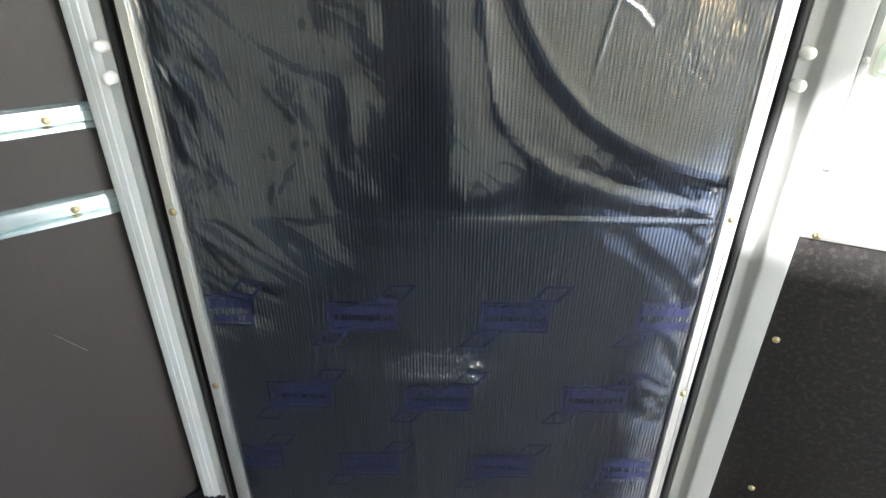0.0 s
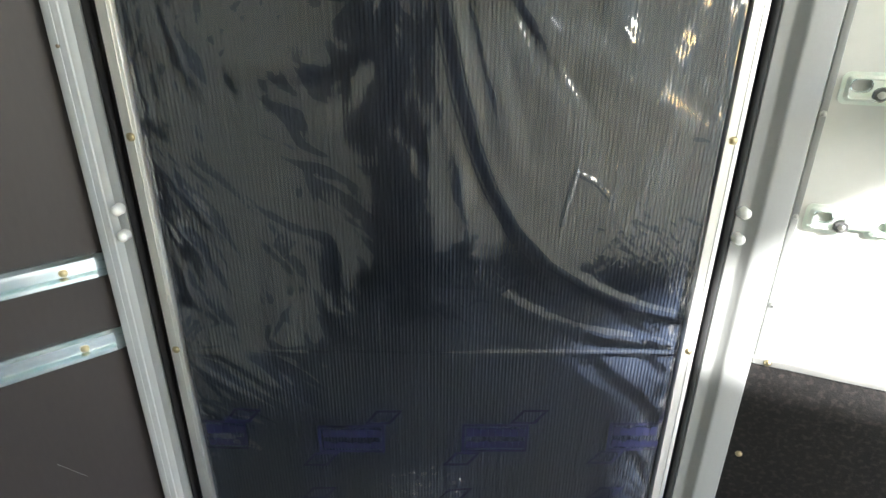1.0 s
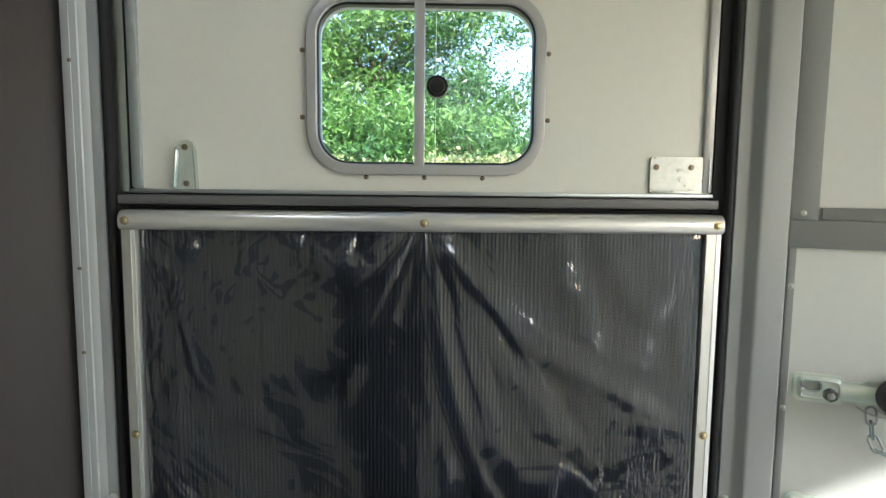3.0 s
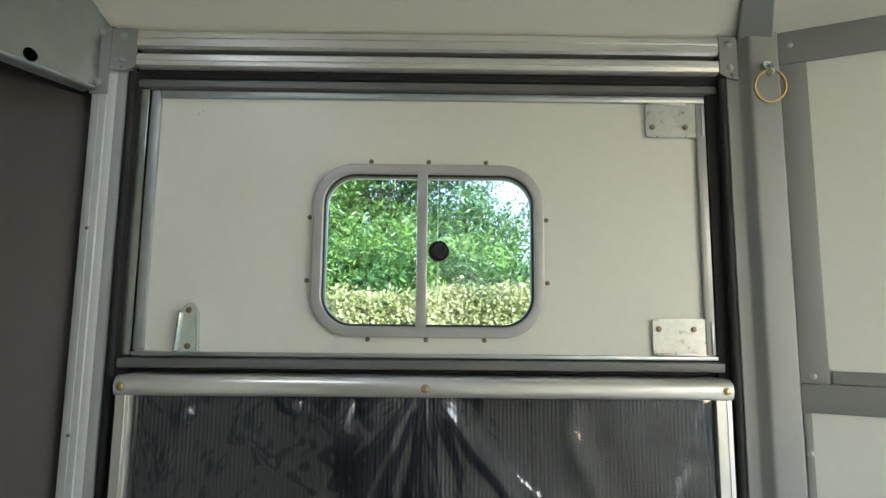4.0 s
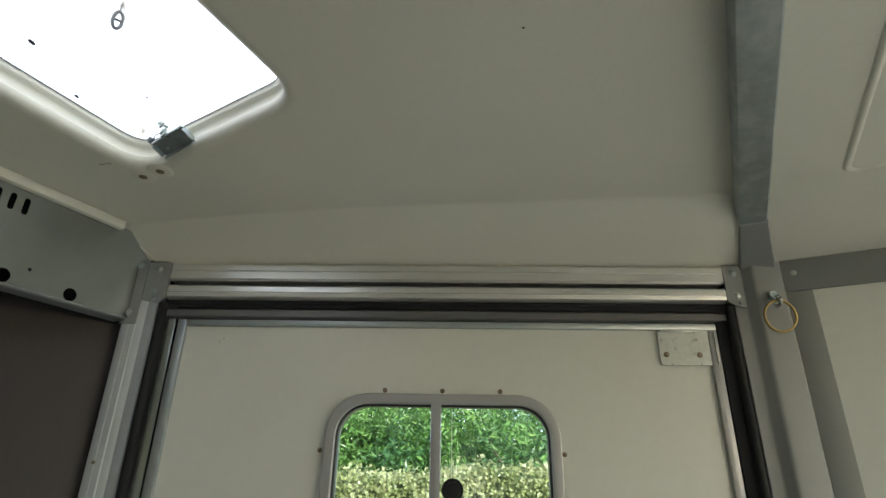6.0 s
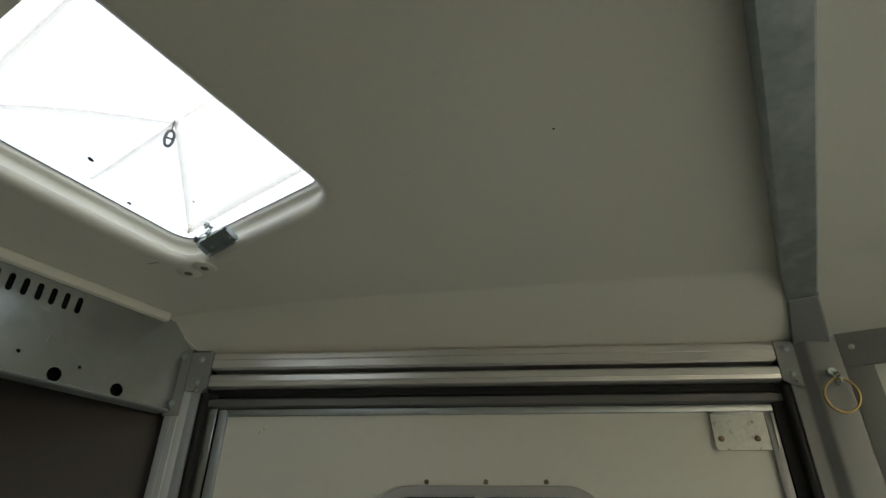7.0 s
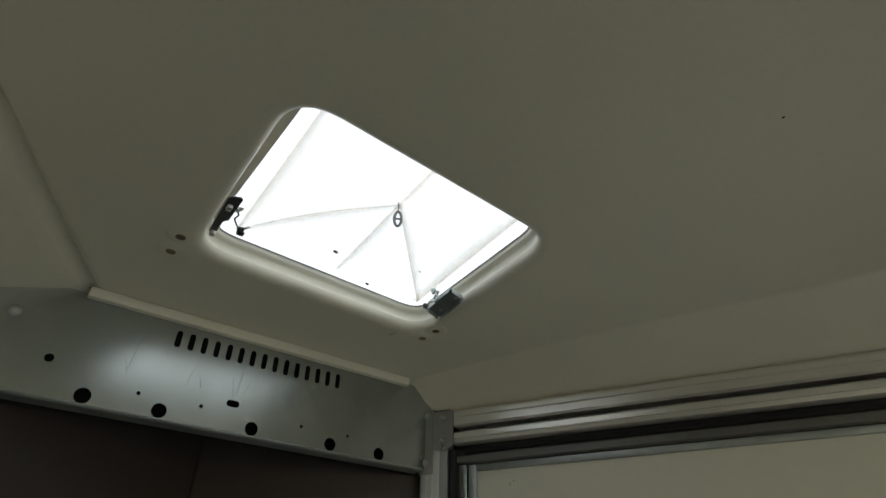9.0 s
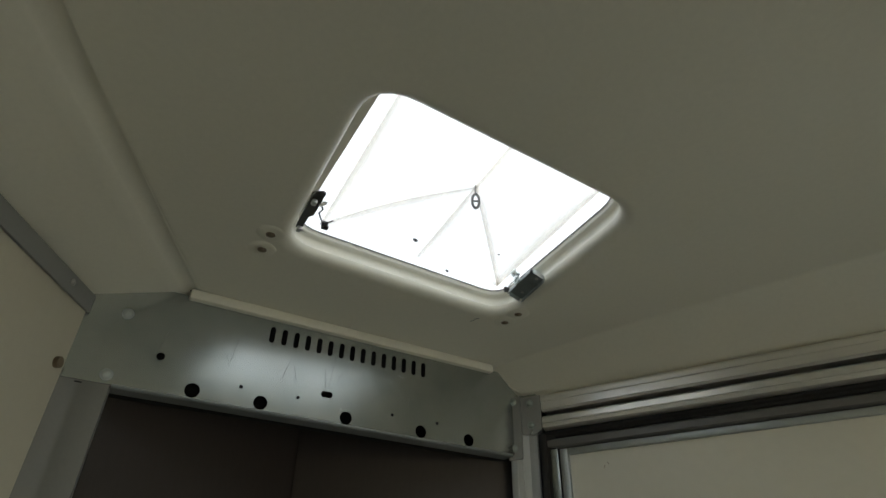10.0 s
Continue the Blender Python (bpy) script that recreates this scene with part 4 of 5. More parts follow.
def eased(h, nx, nz):
    """The sheet with its smallest wrinkles pulled flat."""
    for axis, n in ((1, nx), (0, nz), (1, nx), (0, nz)):
        pad = [(0, 0), (0, 0)]
        pad[axis] = (n + 1, n)
        c = np.cumsum(np.pad(h, pad, mode="edge"), axis=axis)
        if axis:
            h = (c[:, 2 * n + 1:] - c[:, :-2 * n - 1]) / (2 * n + 1)
        else:
            h = (c[2 * n + 1:, :] - c[:-2 * n - 1, :]) / (2 * n + 1)
    return h


# the film is drawn tighter in the upper corners
taut = 0.60 * (1 - step(gx, -0.22, -0.10)) * step(gz, 0.80, 0.86) * (1 - step(gz, 1.40, 1.47))
relief = relief + taut * (eased(relief, 7, 2) - relief)
relief = relief + 0.80 * step(gx, 0.24, 0.32) * step(gz, 1.18, 1.28) * (eased(relief, 9, 3) - relief)
# where the film clings to the mat it takes the ribs' shape
cling = 0.10 + (1 - 0.45 * step(gz, 1.02, 1.28)) * 0.60 * step(smooth_noise(gx / 0.13 + 7, gz / 0.19 + 2, 55), -0.35, 0.75)
stood = relief + 0.00009 * cling * np.cos((gx + 0.505 - 0.0035) / PITCH * math.tau)


def film_depth(x, z):
    """The film's stand-off at one point."""
    i = min(NX, max(0, round((x - FX0) / (FX1 - FX0) * NX)))
    k = min(NZ, max(0, round((z - FZ0) / (FZ1 - FZ0) * NZ)))
    return float(stood[k, i])


film = thing("protective_film", DOOR, "wrinkled clear plastic film with blue printing stretched over the ramp", "film")
corners = np.arange((NX + 1) * (NZ + 1)).reshape(NZ + 1, NX + 1)
quads = np.stack([corners[:-1, :-1], corners[:-1, 1:], corners[1:, 1:], corners[1:, :-1]], -1).reshape(-1, 4)
me = bpy.data.meshes.new("sheet")
me.from_pydata(np.stack([gx, 0.9525 - stood, gz], -1).reshape(-1, 3).tolist(), [], quads.tolist())
me.materials.append(FILM)
me.shade_smooth()
sheet = new("sheet", me)
sheet.parent = film


def print_mark(cx, cz):
    """One printed mark: a framed block with two bars of lettering and a wing above and below."""
    bm = bmesh.new()

    def at(x, z):
        return bm.verts.new((max(-0.474, min(0.470, cx + x)), 0.9525 - film_depth(cx + x, cz + z) - 0.0006, cz + z))

    def quad(pts):
        if max(abs(cx + p[0]) for p in pts) < 0.470:
            bm.faces.new([at(*p) for p in pts])

    def hoop(outside, inside):
        a, b = [at(*p) for p in outside], [at(*p) for p in inside]
        for i in range(len(a)):
            bm.faces.new((a[i], a[(i + 1) % len(a)], b[(i + 1) % len(a)], b[i]))

    w, h, e = 0.068, 0.036, 0.0055
    o = ((-w, -h), (0, -h), (w, -h), (w, h), (0, h), (-w, h))
    n = ((-w + e, -h + e), (0, -h + e), (w - e, -h + e), (w - e, h - e), (0, h - e), (-w + e, h - e))
    hoop(o, n)
    mark = part("printed_mark", bm, INK, film)
    for s in (1, -1):
        bm = bmesh.new()
        x, z = s * 0.028, s * 0.037
        hoop([(x + s * a, z + s * b) for a, b in ((0, 0), (0.026, 0.036), (0.080, 0.036), (0.052, 0.0))], [(x + s * a, z + s * b) for a, b in ((0.010, 0.0055), (0.030, 0.0305), (0.069, 0.0305), (0.048, 0.0055))])
        part("wing", bm, INK, mark)
    for count, z0, z1, pitch in ((8, 0.004, 0.026, 0.0152), (10, -0.026, -0.008, 0.0122)):
        for i in range(count):
            a = -w + 0.009 + i * pitch
            bm = bmesh.new()
            quad(((a, z0), (a + pitch * 0.92, z0), (a + pitch * 0.92, z1 - 0.005 * ((i * 7) % 3 == 1)), (a, z1 - 0.005 * ((i * 5) % 4 == 2))))
            if bm.faces:
                part("lettering_bar", bm, INK, mark)


for cx, cz in ((-0.453, 0.564), (-0.170, 0.557), (0.126, 0.559), (0.429, 0.563), (-0.316, 0.352), (-0.023, 0.351), (0.306, 0.352), (-0.443, 0.161), (-0.178, 0.146), (0.123, 0.144), (0.413, 0.144)):
    print_mark(cx, cz)

# ---- header beam over the nose ----
beam = thing("header_beam", BEAM, "galvanised pressed-steel beam with slots and holes over the nose recess", "beam")
holes = [circle(s, 2.0605, 0.0112, 20) for s in (-0.253, -0.148, 0.0, 0.148, 0.253)]
holes += [circle(s, z, r, 10) for s, z, r in ((-0.1830, 2.080, 0.0030), (-0.0885, 2.080, 0.0030), (0.0880, 2.081, 0.0030), (0.1820, 2.081, 0.0030), (-0.3095, 2.103, 0.0062))]
holes.append(rounded(-0.0500, -0.0285, 2.0890, 2.1000, 0.0052, 4))
for i in range(15):
    s = -0.1500 + i * 0.2980 / 14
    holes.append(rounded(s - 0.0046, s + 0.0046, 2.1645, 2.1930, 0.0045, 4))
top = [(0.384, 2.048), (0.384, 2.196), (0.378, 2.203), (0.365, 2.208), (0.335, 2.212), (0.300, 2.2135), (-0.295, 2.2125), (-0.369, 2.2125), (-0.402, 2.208), (-0.4165, 2.2005), (-0.430, 2.180), (-0.4315, 2.048)]
bm = pierced(bmesh.new(), top, holes, 0.0, 0.0025)
part("web", bm, SHEET, beam)
for s0, z0, lean, size in ((-0.205, 2.140, 8, 0.052), (-0.212, 2.118, -20, 0.020), (-0.115, 2.128, 14, 0.048), (-0.100, 2.120, -18, 0.026), (-0.035, 2.135, 6, 0.055), (-0.020, 2.128, 20, 0.030), (-0.045, 2.120, -8, 0.040), (-0.010, 2.145, 30, 0.018), (0.055, 2.120, 12, 0.022), (-0.160, 2.150, -30, 0.015), (0.120, 2.110, 5, 0.016), (-0.312, 2.128, 10, 0.030)):
    bm = box(bmesh.new(), -0.0002, 0.0002, -0.0003, 0.0003, -size / 2, size / 2)
    bm.transform(pose(s0, 0.0, z0, 0, lean, 0))
    part("scratch", bm, DARK_TRIM, beam, "fine dark scratch")
bm = profile(bmesh.new(), [(0.0, 2.0495), (-0.001, 2.047), (0.001, 2.0445), (0.005, 2.044), (0.030, 2.044), (0.030, 2.0465), (0.006, 2.0475), (0.0025, 2.0495)], -0.360, 0.358, "x")
part("bottom_flange", bm, GALV, beam, "", 60)
# black boxes stand in for the deep shade behind the beam's holes
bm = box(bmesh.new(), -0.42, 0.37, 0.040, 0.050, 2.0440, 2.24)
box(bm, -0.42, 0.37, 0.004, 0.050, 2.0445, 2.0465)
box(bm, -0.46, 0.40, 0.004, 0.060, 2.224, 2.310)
part("backing", bm, RUBBER, beam, "black backing that stands in for the shaded cavity behind the beam")
bm = bmesh.new()
box(bm, -0.295, 0.309, -0.012, 0.004, 2.2045, 2.2215, 0.003)
part("roof_lip", bm, GRP, beam, "cream moulded roof edge lapping the beam")
bm = bmesh.new()
o = [(0.0, 2.050), (0.040, 2.050), (0.040, 2.168), (0.0385, 2.182), (0.032, 2.193), (0.020, 2.200), (0.0, 2.206)]
pierced(bm, o, [], 0.0, 0.002)
bm.transform(BEAM.inverted() @ heading(-0.577, 0.9715, 0.0))
part("end_tab", bm, SHEET, beam)
for s, z in ((-0.3715, 2.158), (-0.3710, 2.0610)):
    fix("rivet", RIVET, beam, s, -0.0005, z).scale = (1.15, 1.15, 1.15)

# far post beside the nose
bm = profile(bmesh.new(), [(-0.4315, 0.022), (-0.4315, 0.006), (-0.430, 0.0035), (-0.408, 0.0032), (-0.406, 0.0045), (-0.398, 0.0045), (-0.396, 0.0032), (-0.363, 0.0032), (-0.361, 0.005), (-0.360, 0.022)], -0.05, 2.168)
single("nose_post", bm, DARK_GREY, BEAM, "dark grey ribbed post at the edge of the nose recess", "post")
bm = box(bmesh.new(), 0.0, 1.01, 0.001, 0.006, 2.1425, 2.1705, 0.001)
rail = single("wall_rail", bm, GREY, FAR, "grey painted rail along the top of the far wall", "rail")
for s in (0.064, 0.45, 0.85):
    ob = fix("screw", SCREW_STEEL, rail, s, 0.006, 2.158)
    ob.matrix_basis = pose(s, 0.006, 2.158, 0, 0, 180)
bm = rod(bmesh.new(), (0.019, 0.0, 2.0575), (0.019, 0.006, 2.0575), 0.008, 16)
single("hole_grommet", bm, RUST, FAR, "brown grommet in the white wall panel", "grommet")

# ---- galvanised wall rails on the nose ply ----
for z in (0.939, 0.782):
    wr = thing("wall_strip", NOSE @ Matrix.Translation((0, 0, z)), "zinc-plated steel channel strip screwed to the brown ply", "strip", "strips on the nose wall")
    bm = bmesh.new()
    sec = [(0.001, -0.024), (0.014, -0.024), (0.022, -0.019), (0.022, -0.012), (0.012, -0.008), (0.012, 0.008), (0.022, 0.012), (0.022, 0.019), (0.014, 0.024), (0.001, 0.024)]
    stations = ((0.000, 0.15, -0.007), (0.007, 0.18, -0.006), (0.033, 0.95, 0.0), (0.037, 1.0, 0.0), (0.30, 1.0, 0.0), (0.40, 1.0, 0.0), (0.415, 0.2, 0.0))
    rings = [[bm.verts.new((s, y * k, zz + dip)) for y, zz in sec] for s, k, dip in stations]
    for a, b in zip(rings, rings[1:]):
        for i in range(len(sec)):
            bm.faces.new((a[i], b[i], b[(i + 1) % len(sec)], a[(i + 1) % len(sec)]))
    bm.faces.new(rings[0])
    bm.faces.new(rings[-1][::-1])
    bmesh.ops.recalc_face_normals(bm, faces=bm.faces)
    ch = part("channel", bm, ZINC, wr, "", 20)
    for s in (0.085, 0.36):
        ob = new("screw", SCREW_BRASS)
        ob.parent = ch
        ob.matrix_basis = pose(s, 0.013, 0, 0, 0, 180)

bm = bmesh.new()
ribs = 20
sec = []
for i in range(ribs):
    y = 0.004 + i * 0.0085
    sec += [(y, 0.011), (y + 0.0034, 0.011), (y + 0.0040, 0.016), (y + 0.0079, 0.016)]
profile(bm, [(0.004, 0.0015)] + sec + [(0.004 + ribs * 0.0085, 0.0015)], -0.02, 0.42, "x")
single("rubber_mat", bm, RUBBER, NOSE @ Matrix.Translation((0, 0, -0.0135)), "black ribbed rubber mat lying on the nose floor", "mat")

# ---- roof bow from the second post ----
BOW = heading(0.5934, 0.9803, -114.94)
bow = thing("roof_bow", BOW, "galvanised box-section roof bow rising from the post", "roof bow")
bm = bmesh.new()
sec = [(-0.026, 0.0), (-0.024, -0.024), (-0.021, -0.028), (0.019, -0.028), (0.022, -0.024), (0.026, 0.0)]
rings = [[bm.verts.new((s, a, ROOF + b)) for a, b in sec] for s in (0.149, 0.30, 0.60, 1.00, 1.62)]
for a, b in zip(rings, rings[1:]):
    for i in range(len(sec)):
        bm.faces.new((a[i], b[i], b[(i + 1) % len(sec)], a[(i + 1) % len(sec)]))
bm.faces.new(rings[0])
bmesh.ops.recalc_face_normals(bm, faces=bm.faces)
part("cross_bar", bm, WEATHERED, bow)
bm = bmesh.new()
rings = [[bm.verts.new((s, a * w, z + b)) for a, b in ((-1, 0.030), (-1, 0.004), (-0.9, 0.0), (0.9, 0.0), (1, 0.004), (1, 0.030))] for s, w, z in ((0.030, 0.0300, 2.1590), (0.048, 0.0290, 2.1640), (0.150, 0.0225, 2.2010))]
for a, b in zip(rings, rings[1:]):
    for i in range(6):
        bm.faces.new((a[i], b[i], b[(i + 1) % 6], a[(i + 1) % 6]))
bm.faces.new(rings[0])
bm.faces.new(rings[-1][::-1])
bmesh.ops.recalc_face_normals(bm, faces=bm.faces)
part("foot", bm, GREY, bow, "grey welded foot")
bm = tube(bmesh.new(), [(0.150, -0.022 + 0.0040 * i, 2.2008 + random.uniform(-0.0006, 0.0006)) for i in range(12)], 0.0020, 8)
part("weld_seam", bm, GALV, bow, "rough weld seam", 60)

# ---- tie ring ----
ring = thing("tie_ring", pose(0.588, 0.9435, 2.103), "brass-coloured tie ring hanging from an eye bolt on the post", "ring")
bm = rod(bmesh.new(), (0, 0, 0), (0, -0.012, 0), 0.007, 16)
rod(bm, (0, -0.008, 0.002), (0, -0.016, -0.012), 0.004, 10)
tube(bm, [(0.0035 * 0, -0.018 + 0.009 * math.cos(a), -0.014 + 0.009 * math.sin(a)) for a in [i * math.tau / 16 for i in range(16)]], 0.003, 8, True)
part("eye_bolt", bm, ZINC, ring)
bm = tube(bmesh.new(), [(0.027 * math.sin(a), -0.016 - 0.004 * math.cos(a), -0.041 + 0.027 * math.cos(a)) for a in [i * math.tau / 40 for i in range(40)]], 0.0024, 10, True)
part("ring", bm, OLD_BRASS, ring, "", 80)

# ---- framing of the upper side panel ----
for name, a in (("upright", (0.004, 0.0465, 1.556, 2.122)), ("rail", (0.004, 0.95, 2.1225, 2.184)), ("rail", (0.004, 0.95, 1.508, 1.5555))):
    bm = box(bmesh.new(), a[0], a[1], -0.010 if name == "rail" and a[2] < 2 else -0.006, -0.001, a[2], a[3], 0.0015)
    f = single("panel_frame_" + name, bm, GREY, SIDE, "grey painted frame strip round the white side panel", "trim", "panel frames")
    if name == "upright":
        for x, y, z in ((0.024, -0.006, 1.568), (0.0235, -0.006, 2.157)):
            fix("screw", SCREW_STEEL, f, x, y, z)
bm = box(bmesh.new(), 0.0505, 0.95, -0.008, -0.001, 1.5565, 1.5775, 0.0015)
single("panel_frame_bead", bm, GREY, SIDE, "grey bead along the bottom of the upper panel", "trim", "panel frames")
bm = box(bmesh.new(), 0.006, 0.0175, -0.005, -0.001, 0.749, 1.5065, 0.001)
f = single("panel_frame_edge", bm, GREY, SIDE, "narrow grey edge strip beside the post", "trim", "panel frames")
for z in (1.44, 1.22, 1.04, 0.86):
    fix("screw", SCREW_STEEL, f, 0.013, -0.005, z)
for s, z in ((0.025, 0.506), (0.079, 0.099), (0.5, 0.5), (0.85, 0.5)):
    fix("screw", SCREW_BRASS, kick_trim, s, -0.012, z)
for s in (0.03, 0.45, 0.9):
    fix("screw", SCREW_BRASS, kick_trim, s, -0.016, 0.7405)


# ---- breast-bar catches on the side wall ----
def formed(bm, x0, x1, z0, z1, slope, hole):
    """A pressed plate with sloping sides and a hole through its top."""
    low, high = rounded(x0, x1, z0, z1, 0.008, 4), rounded(x0 + slope, x1 - slope, z0 + slope, z1 - slope, 0.006, 4)
    a, b = [bm.verts.new((x, -0.001, z)) for x, z in low], [bm.verts.new((x, -0.0105, z)) for x, z in high]
    for i in range(len(a)):
        bm.faces.new((a[i], a[(i + 1) % len(a)], b[(i + 1) % len(a)], b[i]))
    t = pierced(bmesh.new(), high, [hole], -0.0106, -0.0080)
    join(bm, t)
    rim = tube(bm, [(x, -0.0106, z) for x, z in high], 0.0016, 6, True)
    return rim


def half_bar(bm, x0, x1, z, r):
    """A half-round bar lying on the wall."""
    outline = [(-0.002, z - r)] + [(-0.003 - r * math.sin(k * math.pi / 10), z - r * math.cos(k * math.pi / 10)) for k in range(11)] + [(-0.002, z + r)]
    return profile(bm, outline, x0, x1, "x")


def catch(z, long):
    m = SIDE @ Matrix.Translation((-0.009, 0, z))
    c = thing("bar_catch", m, "pale zinc-plated bar catch bolted to the white wall", "catch", "bar catches")
    end = 0.108 if long else 0.099

    def seat(x0, x1, z0, z1, hole):
        body = part("plate", formed(bmesh.new(), x0, x1, z0, z1, 0.006, hole), CATCH, c, "", 50)
        part("rim", pierced(bmesh.new(), rounded(x0 - 0.005, x1 + 0.004, z0 - 0.004, z1 + 0.004, 0.011, 5), [hole], -0.0030, -0.0005), CATCH, body, "", 50)
        part("hole_lip", tube(bmesh.new(), [(x, -0.0102, z) for x, z in hole], 0.0013, 6, True), ZINC, body, "bright rolled lip round the hole", 60)

    def nut(x, z):
        b = part("nut", rod(bmesh.new(), (x, -0.010, z), (x, -0.0165, z), 0.0112, 6), DARK_TRIM, c, "dark hexagon nut")
        part("washer", rod(bmesh.new(), (x, -0.0095, z), (x, -0.0112, z), 0.0125, 22), ZINC, b)
        bm = rod(bmesh.new(), (x, -0.015, z), (x, -0.0195, z), 0.0058, 16)
        ball(bm, (x, -0.0195, z), 0.0056, (1, 0.3, 1), 16, 8)
        part("bolt_end", bm, STEEL, b, "bright bolt end", 50)

    seat(0.040, end, -0.021, 0.022, rounded(0.047, 0.076, -0.004, 0.016, 0.0095, 5))
    part("bar", half_bar(bmesh.new(), end - 0.006, 0.36 if long else 0.134, 0.0, 0.015 if long else 0.012), CATCH, c, "", 50)
    part("bar_flange", box(bmesh.new(), end - 0.002, 0.36 if long else 0.134, -0.0030, -0.0005, -0.019 if long else -0.016, 0.019 if long else 0.014, 0.001), CATCH, c)
    nut(0.090, -0.007)
    if not long:
        seat(0.132, 0.172, -0.022, 0.018, rounded(0.141, 0.163, -0.008, 0.008, 0.0075, 5))
        part("bar", half_bar(bmesh.new(), 0.168, 0.40, -0.012, 0.009), CATCH, c, "", 50)
    else:
        part("bar_flange", pierced(bmesh.new(), [(0.128, -0.020), (0.30, -0.020), (0.30, 0.024), (0.142, 0.024), (0.136, 0.019), (0.128, 0.019)], [], -0.0050, -0.0032), CATCH, c)
        bm = rod(bmesh.new(), (0.184, -0.014, 0.005), (0.194, -0.110, 0.000), 0.0335, 28, 0.0350)
        ball(bm, (0.194, -0.110, 0.000), 0.0350, (1, 0.45, 1), 28, 14)
        part("grip", bm, GRIP, c, "dark rubber grip", 60)
        pin = tube(bmesh.new(), [(0.126, -0.014, -0.020), (0.140, -0.020, -0.027), (0.156, -0.022, -0.032), (0.168, -0.020, -0.033), (0.172, -0.020, -0.029), (0.166, -0.020, -0.026), (0.150, -0.020, -0.018)], 0.0016, 8)
        part("split_pin", pin, STEEL, c, "bent steel split pin", 60)
    return c


catch(1.262, True)
catch(1.0405, False)
chain = thing("chain", SIDE @ Matrix.Translation((0.137, -0.020, 1.243)), "short steel link chain hanging from the bar catch", "chain")
path = [(0.0, 0.0), (0.002, -0.024), (0.005, -0.048), (0.014, -0.070), (0.035, -0.080), (0.053, -0.067), (0.061, -0.045), (0.064, -0.021)]
for i, ((x0, z0), (x1, z1)) in enumerate(zip(path, path[1:])):
    a, b = Vector((x0, 0, z0)), Vector((x1, 0, z1))
    mid, ahead = (a + b) / 2, (b - a).normalized()
    side = Vector((0, 1, 0)) if i % 2 else ahead.cross(Vector((0, 1, 0)))
    pts = []
    for k in range(20):
        w = k * math.tau / 20
        pts.append(mid + ahead * (math.copysign(0.008, math.cos(w)) + 0.0075 * math.cos(w)) + side * 0.0075 * math.sin(w))
    bm = tube(bmesh.new(), pts, 0.0019, 8, True)
    part("link", bm, WEATHERED, chain, "", 80)

# ---- roof light ----
light = thing("roof_light", pose(SKY_MID.x, SKY_MID.y, roof(*SKY_MID) + 0.03), "white translucent pyramid roof light with metal catches", "skylight")
base = Vector((SKY_MID.x, SKY_MID.y, roof(*SKY_MID) + 0.03))
APEX = Vector((*plan(-0.5105, 0.2573), 2.2875))
RIM = 2.2755
foot = [Vector((*plan(*p), RIM)) for p in ((-0.6960, 0.1030), (-0.7022, 0.4345), (-0.4145, 0.3965), (-0.4074, 0.0860))]
mids = [(foot[i] + foot[(i + 1) % 4]) / 2 for i in range(4)]
# a shallow pyramid of moulded acrylic with a flat flange round its foot
bm = bmesh.new()
inner = [bm.verts.new(c - base) for c in foot]
imid = [bm.verts.new(m - base) for m in mids]
outer_ring = [bm.verts.new(c + Vector((c.x - base.x, c.y - base.y, 0)).normalized() * 0.085 - base) for c in foot]
omid = [bm.verts.new(m + Vector((m.x - base.x, m.y - base.y, 0)).normalized() * 0.06 - base) for m in mids]
ap = bm.verts.new(APEX - base)
for i in range(4):
    k = (i + 1) % 4
    bm.faces.new((inner[i], imid[i], ap))
    bm.faces.new((imid[i], inner[k], ap))
    bm.faces.new((outer_ring[i], omid[i], imid[i], inner[i]))
    bm.faces.new((omid[i], outer_ring[k], inner[k], imid[i]))
bmesh.ops.recalc_face_normals(bm, faces=bm.faces)
part("dome", bm, DOME, light, "", 5)

bm = bmesh.new()
rings = []
for grow, z in ((-0.0060, 0.0405), (0.000, 0.0430), (0.030, 0.0455)):
    rings.append([bm.verts.new(Vector((p.x, p.y, ROOF + z)) - base) for p in sky_outline(grow, 0.050 + grow)])
for a, b in zip(rings, rings[1:]):
    for i in range(len(a)):
        bm.faces.new((a[i], a[(i + 1) % len(a)], b[(i + 1) % len(a)], b[i]))
part("skirt", bm, DOME, light, "white acrylic skirt", 60)
bm = tube(bmesh.new(), [Vector((p.x, p.y, ROOF + 0.0410)) - base for p in sky_outline(-0.0062, 0.044)], 0.0010, 6, True)
part("gasket", bm, DARK_TRIM, light, "thin dark gasket", 60)
# grey ledge of the frame along one side
a, b = plan(-0.7101, 0.0451), plan(-0.3861, 0.0321)
c, d = plan(-0.3872, 0.0671), plan(-0.7106, 0.0740)
bm = bmesh.new()
lo = [bm.verts.new(Vector((*q, ROOF + 0.0400)) - base) for q in (a, b, c, d)]
hi = [bm.verts.new(Vector((*q, ROOF + 0.0440)) - base) for q in (a, b, c, d)]
bm.faces.new(lo[::-1])
bm.faces.new(hi)
for i in range(4):
    bm.faces.new((lo[i], lo[(i + 1) % 4], hi[(i + 1) % 4], hi[i]))
part("frame_ledge", bm, GRP, light, "cream ledge of the frame")


